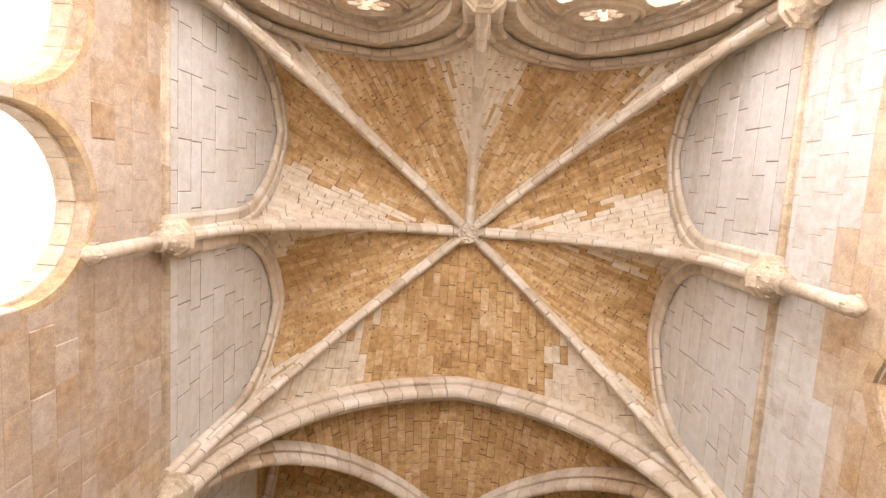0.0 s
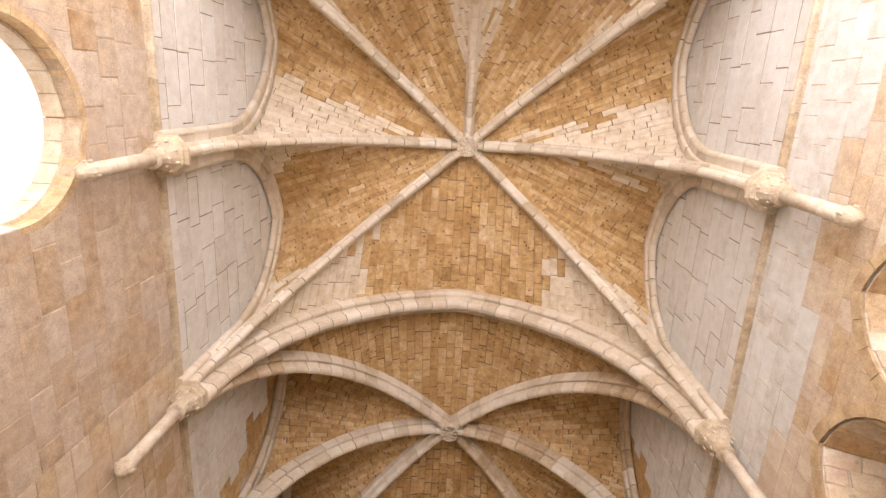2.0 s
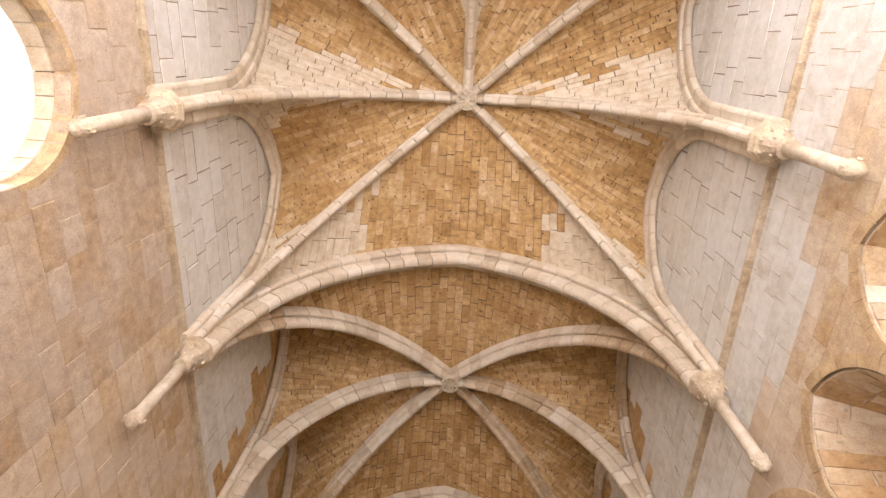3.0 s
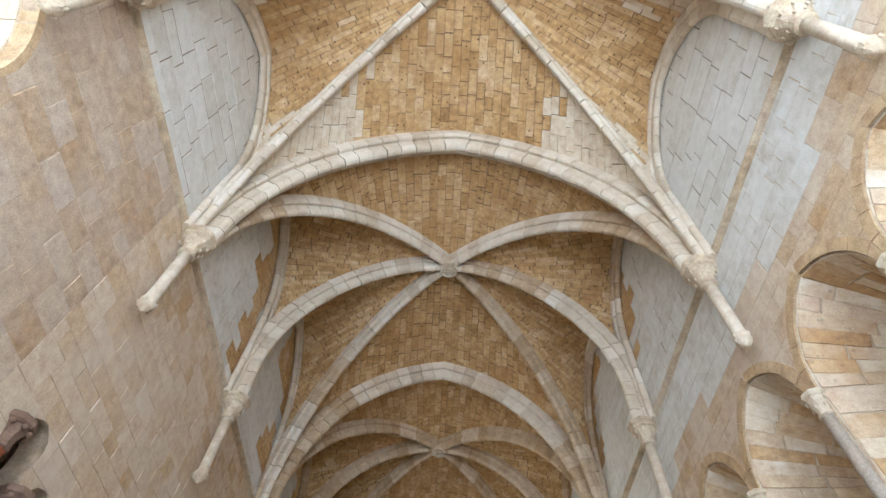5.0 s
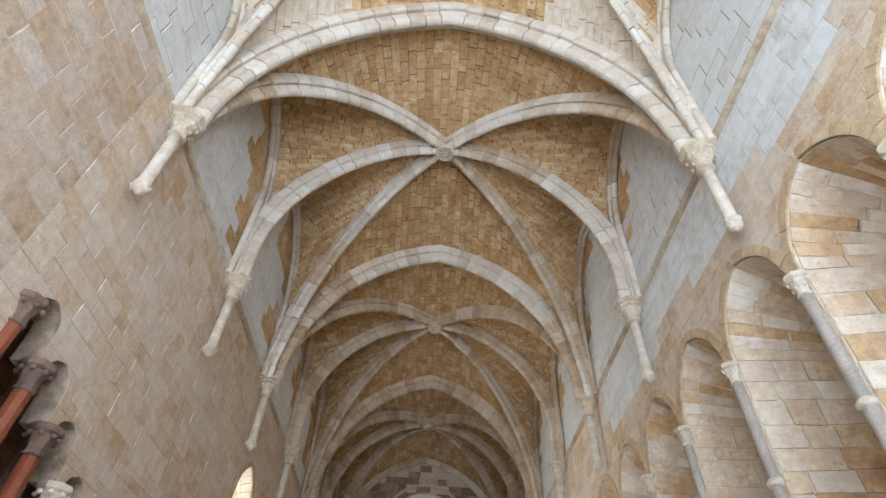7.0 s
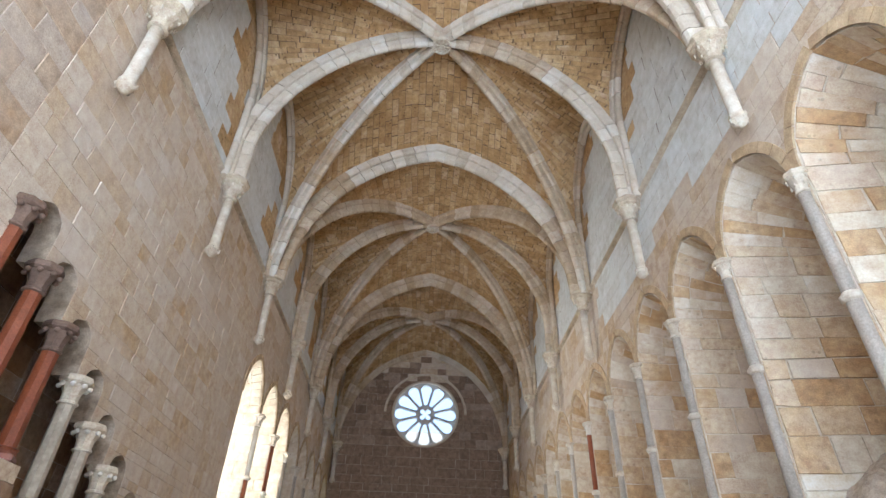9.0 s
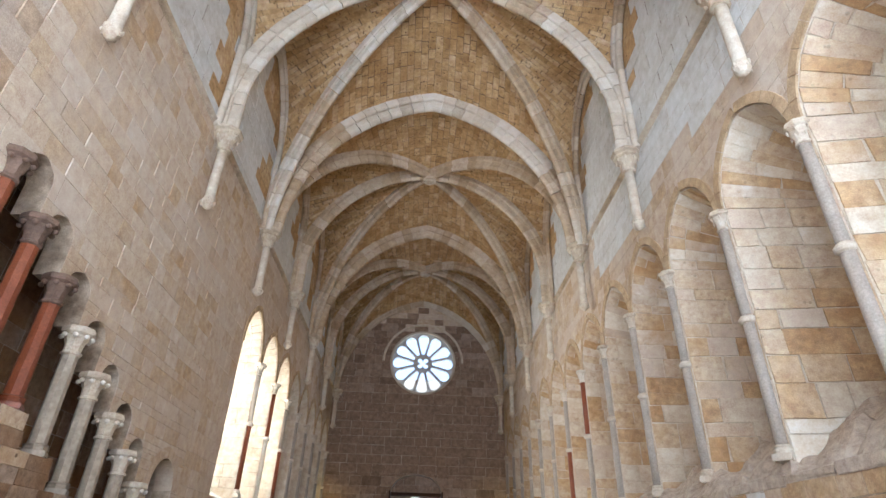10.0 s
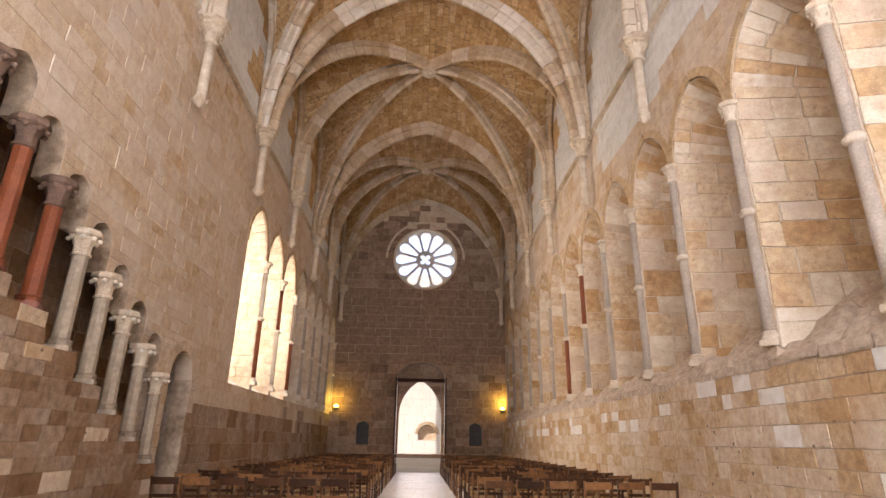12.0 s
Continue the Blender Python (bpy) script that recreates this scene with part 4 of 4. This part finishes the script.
# treads inside the wall behind the stair arcade, and the stepped parapet stones before it
stair = empty("stone_stair", "worn stone steps rising inside the wall to the pulpit", "stair", pose(XL, 0, 0))
y, z = 11.9, 0.0
while y > 5.2:
    z += 0.20
    bm = box(bmesh.new(), -1.24, -0.34, y - 0.38, y, max(0.0, z - 0.6), z, 0.012)
    part("step", bm, SILL, stair)
    y -= 0.366

wallshaft = empty("corbel_shaft", "pale stone wall shaft with leafy octagonal capital below the ribs", "corbel", group="corbel shafts under the vault ribs")
RC = 0.25
part("shaft", lathe(bmesh.new(), [(0.10, 7.82), (0.102, 8.4), (0.102, 9.2)], 14), STRING, wallshaft, smooth=True)
bm = lathe(bmesh.new(), [(0.02, 7.62), (0.08, 7.66), (0.125, 7.74), (0.118, 7.80), (0.135, 7.83), (0.10, 7.86)], 12)
foot = part("foot", bm, STRING, wallshaft, "carved knob foot")
leaf_bits(foot, 0.11, 0.12, 7.70, 7.78, 4, 0.05)
bm = lathe(bmesh.new(), [(0.12, 9.12), (0.16, 9.14), (0.16, 9.17), (0.13, 9.19), (0.14, 9.32), (0.24, 9.5)], 12)
capital = part("capital", bm, OLDTRIM, wallshaft, "carved leaf capital")
leaf_bits(capital, 0.12, 0.23, 9.22, 9.44, 8, 0.05)
part("abacus", lathe(bmesh.new(), [(0.24, 9.48), (0.29, 9.51), (0.30, 9.55), (0.27, 9.57), (0.335, 9.61), (0.335, 9.67), (0.31, 9.70)], 8, turn=math.pi / 8), OLDTRIM, capital)
first = True
for k in range(0, 8):
    for side in (-1, 1):
        m = pose(wall_x(side) - side * RC, KY[k + 1 - 0] if k else KY[1], 0, 0, 0, 0 if side > 0 else 180)
        if k == 7:
            m = pose(wall_x(side) - side * RC, YE - 0.28, 0, 0, 0, 0 if side > 0 else 180)
        if first:
            wallshaft.matrix_world = m
            first = False
        else:
            copy_thing(wallshaft, m)
for x in (XL + 0.28, 0.0, XR - 0.28):
    copy_thing(wallshaft, pose(x, YB + 0.3, 0))

for b in range(4):
    yb = KY[2 * b + 1] + (0.1, -0.22, -0.05, -0.1)[b]
    boss = empty("vault_boss", "round carved stone boss where the ribs meet", "boss", pose(0, yb, ZW - (0.42, 0.52, 0.50, 0.48)[b]), group="bosses of the vault")
    part("disc", lathe(bmesh.new(), [(0.01, -0.02), (0.07, -0.02), (0.09, 0.03), (0.15, 0.035), (0.20, 0.03), (0.215, -0.01), (0.255, -0.01), (0.265, 0.08), (0.24, 0.13), (0.12, 0.16), (0.10, 0.45)], 24), STRING if b < 2 else RIBTAN, boss)
    disc = boss.children[0]
    for n, r, sz in ((18, 0.235, 0.03), (9, 0.165, 0.055), (7, 0.115, 0.04), (4, 0.045, 0.035)):
        for i in range(n):
            a = 2 * math.pi * i / n
            ob = new("leaf", LEAF)
            ob.parent = disc
            ob.matrix_basis = Matrix.Translation((r * math.cos(a), r * math.sin(a), -0.012)) @ Matrix.Rotation(a, 4, "Z") @ Matrix.Diagonal((sz * 1.0, sz * random.uniform(0.5, 0.75), sz * 0.7, 1))


# ---- rose window, tracery ----
def tracery_disc(name, parent, centre, radius, holes, thick, mat, to_world, n=96):
    """A round stone plate with holes (x, y, polygon) cut out by a fine grid of cells."""
    m = 150
    V, Fc, idx = [], [], {}

    def vid(i, j):
        if (i, j) not in idx:
            idx[(i, j)] = len(V)
            V.append((i / m * 2 - 1, j / m * 2 - 1))
        return idx[(i, j)]
    keep = set()
    for i in range(m):
        for j in range(m):
            x, y = (i + 0.5) / m * 2 - 1, (j + 0.5) / m * 2 - 1
            if math.hypot(x, y) < 1.0 and not any(h(x, y) for h in holes):
                keep.add((i, j))
    front = []
    for i, j in keep:
        front.append((vid(i, j), vid(i + 1, j), vid(i + 1, j + 1), vid(i, j + 1)))
    nv = len(V)
    P3 = [to_world(centre[0] + x * radius, centre[1] + y * radius, 0) for x, y in V] + [to_world(centre[0] + x * radius, centre[1] + y * radius, thick) for x, y in V]
    Fc = front + [tuple(k + nv for k in f[::-1]) for f in front]
    for i, j in keep:
        for di, dj, a, b in ((-1, 0, (i, j), (i, j + 1)), (1, 0, (i + 1, j + 1), (i + 1, j)), (0, -1, (i + 1, j), (i, j)), (0, 1, (i, j + 1), (i + 1, j + 1))):
            if (i + di, j + dj) not in keep:
                p, q = idx[a], idx[b]
                Fc.append((p, q, q + nv, p + nv))
    return mesh_ob(name, P3, Fc, mat, parent)


def petal(angle):
    ca, sa = math.cos(angle), math.sin(angle)

    def inside(x, y):
        u, v = x * ca + y * sa, -x * sa + y * ca
        if u < 0.30 or u > 0.95:
            return False
        w = 0.045 + (u - 0.30) / 0.47 * 0.125
        return abs(v) < w if u < 0.77 else math.hypot(u - 0.77, v) < 0.17
    return inside


def quatrefoil(x, y):
    return any(math.hypot(x - 0.085 * a, y - 0.085 * b) < 0.075 for a, b in ((1, 1), (1, -1), (-1, 1), (-1, -1))) or math.hypot(x, y) < 0.08


rose = empty("rose_window", "twelve-petalled stone rose window glowing with daylight", "window")
# tracery stone whitened to stand in for the glare round the petals
tracery_disc("tracery", rose, ROSE[:2], ROSE[2], [petal(math.radians(30 * k + 90)) for k in range(12)] + [quatrefoil], 0.22, WHITE, lambda x, z, d: Vector((x, YE + 0.2 + d, z)))


def hoop(name, parent, c, r, w, h, to_world, mat, a0=0.0, a1=2 * math.pi, n=48):
    bm = bmesh.new()
    prof = [(r - w, 0.0), (r - w * 0.6, -h), (r + w * 0.6, -h), (r + w, 0.0), (r + w, 0.05), (r - w, 0.05)]
    rings = []
    full = a1 - a0 > 6.2
    for i in range(n + (0 if full else 1)):
        a = a0 + (a1 - a0) * i / n
        rings.append([bm.verts.new(to_world(c[0] + q * math.cos(a), c[1] + q * math.sin(a), d)) for q, d in prof])
    pairs = list(zip(rings, rings[1:])) + ([(rings[-1], rings[0])] if full else [])
    for a, b in pairs:
        for k in range(6):
            bm.faces.new((a[k], a[(k + 1) % 6], b[(k + 1) % 6], b[k]))
    if not full:
        bm.faces.new(rings[0])
        bm.faces.new(rings[-1][::-1])
    return part(name, bm, mat, parent, smooth=False)


hoop("ring_moulding", rose, ROSE[:2], ROSE[2] - 0.02, 0.07, 0.06, PE, RIB)
hoop("hood_moulding", rose, ROSE[:2], ROSE[2] + 0.42, 0.07, 0.12, PE, PALE, 0.0, math.pi)

# ---- tracery of the two tall windows behind ----
OC = 12.45


def lancet_predicate(cx):
    edge = arch_opening(0, 1.72, 3.0, 10.7, 13.9)
    subs = [arch_opening(sx, 0.66, 3.4, 10.2, 11.9) for sx in (-0.84, 0.84)]

    def keep(x, z):
        e = edge(z)
        if not e or not e[0] - 0.05 < x < e[1] + 0.05:
            return False
        for s_ in subs:
            q = s_(z)
            if q and q[0] < x < q[1]:
                return False
        d = math.hypot(x, z - OC)
        if d < 0.50:
            if d < 0.16:
                return False
            for k in range(6):
                a = math.pi * k / 3
                if math.hypot(x - 0.3 * math.cos(a), z - OC - 0.3 * math.sin(a)) < 0.135:
                    return False
        return True
    return keep


for cx in (-2.25, 2.25):
    win = empty("traceried_window", "tall pointed stone window with two lights and a pierced roundel", "window", group="tall windows of the end wall")
    keep = lancet_predicate(cx)
    step = 0.035
    V, Fc, idx = [], [], {}
    cells = {(i, j) for i in range(-50, 50) for j in range(86, 400) if keep((i + 0.5) * step, (j + 0.5) * step)}

    def vid(i, j, d):
        if (i, j, d) not in idx:
            idx[(i, j, d)] = len(V)
            V.append(PB(cx + i * step, j * step, 0.30 + d * 0.18))
        return idx[(i, j, d)]
    for i, j in cells:
        Fc.append((vid(i, j, 0), vid(i, j + 1, 0), vid(i + 1, j + 1, 0), vid(i + 1, j, 0)))
        for di, dj, a, b in ((-1, 0, (i, j), (i, j + 1)), (1, 0, (i + 1, j + 1), (i + 1, j)), (0, -1, (i + 1, j), (i, j)), (0, 1, (i, j + 1), (i + 1, j + 1))):
            if (i + di, j + dj) not in cells:
                Fc.append((vid(*a, 0), vid(*b, 0), vid(*b, 1), vid(*a, 1)))
    mesh_ob("tracery", V, Fc, PALE, win)
    hoop("roundel_moulding", win, (cx, OC), 0.60, 0.08, 0.07, lambda x, z, d: PB(x, z, 0.30 + d), RIB)
    for wdt, hw, top, pr, dp in ((0.14, 1.72, 13.9, 0.10, 0.12), (0.14, 1.92, 14.2, 0.03, 0.02)):
        ring("arch", PB, cx, hw, 10.7, top, wdt, pr, dp, RIB, back_wall)
    ring("arch", PB, cx, 1.60, 10.7, 13.72, 0.12, -0.14, 0.28, PALE, back_wall)
    ring("arch", PB, cx, 1.47, 10.7, 13.52, 0.09, -0.20, 0.30, RIB, back_wall)
    ring("arch", PB, cx, 1.30, 10.7, 13.28, 0.10, -0.25, 0.30, RIB, back_wall)
    hoop("roundel_moulding", win, (cx, OC), 0.76, 0.05, 0.05, lambda x, z, d: PB(x, z, 0.30 + d), PALE)

# ---- floor ----
st = Stones()
slab_me = bpy.data.meshes.new("slab")
unit = Stones()
unit.add([Vector((-0.5, -0.5, 0)), Vector((0.5, -0.5, 0)), Vector((0.5, 0.5, 0)), Vector((-0.5, 0.5, 0))], Vector((0, 0, 1)), gap=0.008, depth=0.012, wobble=0.002)
slab_me.from_pydata([tuple(v) for v in unit.v], [], unit.f)
FLOORP = material("aisle_slab_stone", [(0.52, 0.49, 0.44), (0.62, 0.59, 0.54), (0.70, 0.67, 0.62)], island=0.6, rough=0.45, by_object=True)
slab_me.materials.append(FLOORP)
floor_bed = tagged(mesh_ob("floor", [(XL - 1.3, YB - 0.5, -0.004), (XR + 1.3, YB - 0.5, -0.004), (XR + 1.3, YE + 0.8, -0.004), (XL - 1.3, YE + 0.8, -0.004)], [(0, 1, 2, 3)], MORTAR), "pale stone slab floor of the hall", "floor", kind="structure")
y = YB
while y < YE:
    h = 0.62
    x = XL - random.uniform(0, 0.5)
    while x < XR:
        w = random.uniform(0.6, 1.0)
        a, b = max(XL, x), min(XR, x + w)
        if b - a > 0.05:
            if -1.6 < (a + b) / 2 < 1.6 and 12 < y < 28.6:
                ob = new("slab", slab_me)
                ob.parent = floor_bed
                ob.matrix_basis = Matrix.Translation(((a + b) / 2, y + h / 2, 0)) @ Matrix.Diagonal((b - a, h, 0.5, 1))
            else:
                st.add([Vector((a, y, 0)), Vector((b, y, 0)), Vector((b, y + h, 0)), Vector((a, y + h, 0))], Vector((0, 0, 1)), gap=0.006, depth=0.006, wobble=0.003)
        x += w
    y += h
tagged(st.build("paving", [FLOOR], floor_bed), kind="stuff")
tagged(mesh_ob("ground", [(-3000, -3000, -0.3), (3000, -3000, -0.3), (3000, 3000, -0.3), (-3000, 3000, -0.3)], [(0, 1, 2, 3)], GROUND), "dry pale ground outside the hall", "ground", kind="structure")

steps = empty("door_steps", "broad worn stone steps leading up to the doorway", "steps", pose(0.05, YE, 0))
part("step", box(bmesh.new(), -1.9, 1.9, -1.75, 0.0, 0.0, 0.21, 0.02), SANDY, steps)
part("step", box(bmesh.new(), -1.7, 1.7, -1.4, 0.0, 0.205, 0.42, 0.02), SANDY, steps)
part("step", box(bmesh.new(), -1.45, 1.45, -1.0, 0.0, 0.415, 0.62, 0.02), SANDY, steps)
part("step", box(bmesh.new(), -1.27, 1.27, -0.6, 1.0, 0.615, 0.80, 0.02), BROWN, steps)

# ---- doorway ----
lintel = tagged(part("door_lintel", box(bmesh.new(), -1.24, 1.34, YE + 0.04, YE + 0.44, 4.50, 4.66, 0.015), DOORWOOD, None), "dark timber lintel under the tympanum of the doorway", "lintel")
for sx in (-1, 1):
    leaf = empty("door_leaf", "dark wooden door leaf standing open into the hall", "door", pose(0.05 + sx * 1.30, YE - 0.04, 0.82), group="leaves of the doorway")
    for k in range(5):
        part("plank", box(bmesh.new(), -0.03, 0.03, -1.12 + 0.222 * k, -1.12 + 0.222 * k + 0.216, 0.0, 3.78, 0.006), DOORWOOD, leaf)
    for z in (0.5, 1.9, 3.3):
        part("strap_hinge", box(bmesh.new(), -0.04, 0.04, -1.0, 0.0, z, z + 0.07, 0.004), IRON, leaf, "black iron strap hinge")
for cx in (-2.98, 3.0):
    slab = tagged(part("wall_niche", box(bmesh.new(), cx - 0.36, cx + 0.36, YE + 0.36, YE + 0.44, 1.2, 2.45, 0.01), IRON, None), "dark recessed niche panel low in the end wall", "niche")
    bm = box(bmesh.new(), cx - 0.42, cx + 0.42, YE - 0.07, YE + 0.1, 1.14, 1.23, 0.015)
    part("niche_sill", bm, ENDW, slab)

# ---- wall lamps ----
GLOW = bpy.data.materials.new("lamp_glass")
GLOW.use_nodes = True
gb = GLOW.node_tree.nodes["Principled BSDF"]
gb.inputs["Base Color"].default_value = (1.0, 0.85, 0.4, 1)
gb.inputs["Emission Color"].default_value = (1.0, 0.70, 0.10, 1)
gb.inputs["Emission Strength"].default_value = 14.0
for cx, sx in ((-4.40, -1), (4.42, 1)):
    lamp = empty("wall_lamp", "small glowing yellow floodlight on a wall bracket", "lamp", pose(cx, YE - 0.32, 3.02), group="wall lamps by the door")
    part("bracket", box(bmesh.new(), -0.02, 0.02, 0.0, 0.30, -0.10, -0.06, 0.004), IRON, lamp)
    part("housing", lathe(bmesh.new(), [(0.05, -0.12), (0.12, -0.08), (0.15, 0.0), (0.15, 0.04)], 14), IRON, lamp)
    part("bulb", lathe(bmesh.new(), [(0.03, 0.02), (0.11, 0.05), (0.12, 0.10), (0.06, 0.17), (0.01, 0.19)], 14), GLOW, lamp, "glowing yellow bulb")
    pt = new("lamp_light", bpy.data.lights.new("lamp_light", "POINT"))
    pt.data.energy, pt.data.color, pt.data.shadow_soft_size = 30, (1.0, 0.70, 0.09), 0.12
    pt.location = (cx, YE - 0.36, 3.42)


# ---- chairs ----
def chair():
    root = empty("wooden_chair", "brown wooden chair with rush seat and slatted back in a row", "chair", group="rows of chairs")
    for sx in (-1, 1):
        bm = bmesh.new()
        pts = [(sx * 0.195, -0.19, 0.0), (sx * 0.195, -0.185, 0.44), (sx * 0.20, -0.26, 0.86)]
        rings = [[bm.verts.new((x + a * 0.018, y + b * 0.018, z)) for a, b in ((-1, -1), (1, -1), (1, 1), (-1, 1))] for x, y, z in pts]
        for a, b in zip(rings, rings[1:]):
            for k in range(4):
                bm.faces.new((a[k], a[(k + 1) % 4], b[(k + 1) % 4], b[k]))
        bm.faces.new(rings[0][::-1])
        bm.faces.new(rings[-1])
        part("back_post", bm, WOOD, root)
        part("leg", box(bmesh.new(), sx * 0.20 - 0.018, sx * 0.20 + 0.018, 0.17, 0.205, 0, 0.43, 0.004), WOOD, root)
        part("stretcher", box(bmesh.new(), sx * 0.197 - 0.01, sx * 0.197 + 0.01, -0.19, 0.19, 0.20, 0.225), WOOD, root)
    for z, h in ((0.74, 0.105), (0.56, 0.05)):
        bm = bmesh.new()
        n = 4
        rows = []
        for i in range(n + 1):
            x = -0.2 + 0.4 * i / n
            y = -0.205 - (z - 0.44) * 0.178 - 0.025 * (1 - (x / 0.2) ** 2)
            rows.append([bm.verts.new((x, y - 0.009, z)), bm.verts.new((x, y + 0.009, z)), bm.verts.new((x, y - 0.009, z + h)), bm.verts.new((x, y - 0.027, z + h))])
        for a, b in zip(rows, rows[1:]):
            for k in range(4):
                bm.faces.new((a[k], a[(k + 1) % 4], b[(k + 1) % 4], b[k]))
        bm.faces.new(rows[0])
        bm.faces.new(rows[-1][::-1])
        part("back_slat", bm, WOOD, root)
    part("seat", box(bmesh.new(), -0.21, 0.21, -0.2, 0.215, 0.425, 0.455, 0.012), RUSH, root, "woven rush seat")
    part("stretcher", box(bmesh.new(), -0.2, 0.2, 0.178, 0.198, 0.28, 0.305), WOOD, root)
    return root


seat = chair()
used = False
y = 9.3
while y < 27.9:
    for sx in (-1, 1):
        for i in range(6):
            m = pose(sx * (1.24 + 0.515 * i) + random.uniform(-0.02, 0.02), y + random.uniform(-0.04, 0.04), 0.008, 0, 0, random.uniform(-4, 4))
            if used:
                copy_thing(seat, m)
            else:
                seat.matrix_world = m
                used = True
    y += 0.98

# ---- outside ----
BACKDROP = bpy.data.materials.new("bright_haze")
BACKDROP.use_nodes = True
bb = BACKDROP.node_tree
bb.nodes.clear()
em = bb.nodes.new("ShaderNodeEmission")
em.inputs[0].default_value, em.inputs[1].default_value = (1.0, 0.96, 0.88, 1), 1.7
bb.links.new(em.outputs[0], bb.nodes.new("ShaderNodeOutputMaterial").inputs[0])
BLUE = BACKDROP.copy()
BLUE.name = "bright_sky"
BLUE.node_tree.nodes["Emission"].inputs[0].default_value = (0.60, 0.72, 1.0, 1)
BLUE.node_tree.nodes["Emission"].inputs[1].default_value = 1.7
for name, q, m in (("backdrop", [(-20, 6.6, -0.2), (-20, 40, -0.2), (-20, 40, 18), (-20, 6.6, 18)], BACKDROP), ("backdrop", [(-20, -13, -0.2), (-20, 6.6, -0.2), (-20, 6.6, 62), (-20, -13, 62)], BACKDROP), ("backdrop", [(-16, -14, -0.2), (16, -14, -0.2), (16, -14, 76), (-16, -14, 76)], BACKDROP),
                   ("backdrop", [(-26, 58, 6), (26, 58, 6), (26, 58, 44), (-26, 58, 44)], BLUE)):
    tagged(mesh_ob(name, q, [(0, 1, 2, 3)], m), "bright hazy daylight sky far outside", "sky", kind="structure")
far_open = arch_opening(0.55, 0.62, 1.5, 1.9, 2.5)
cloister = masonry("wall_cloister", lambda s, z, d: Vector((s, 38.5 + d, z)), Vector((0, -1, 0)), -9, 9, -0.2, 12.9, 0.5, [far_open], [SANDY], "sunlit sandy wall of the courtyard outside", course=0.5)
ring("arch", lambda s, z, d: Vector((s, 38.5 + d, z)), 0.55, 0.62, 1.9, 2.5, 0.18, 0.03, 0.2, TRIM, cloister)
tagged(part("recess_panel", box(bmesh.new(), -0.2, 1.3, 38.8, 38.95, 1.4, 2.7), TRIM, None), "tan stone panel closing the arched recess outside", "panel")
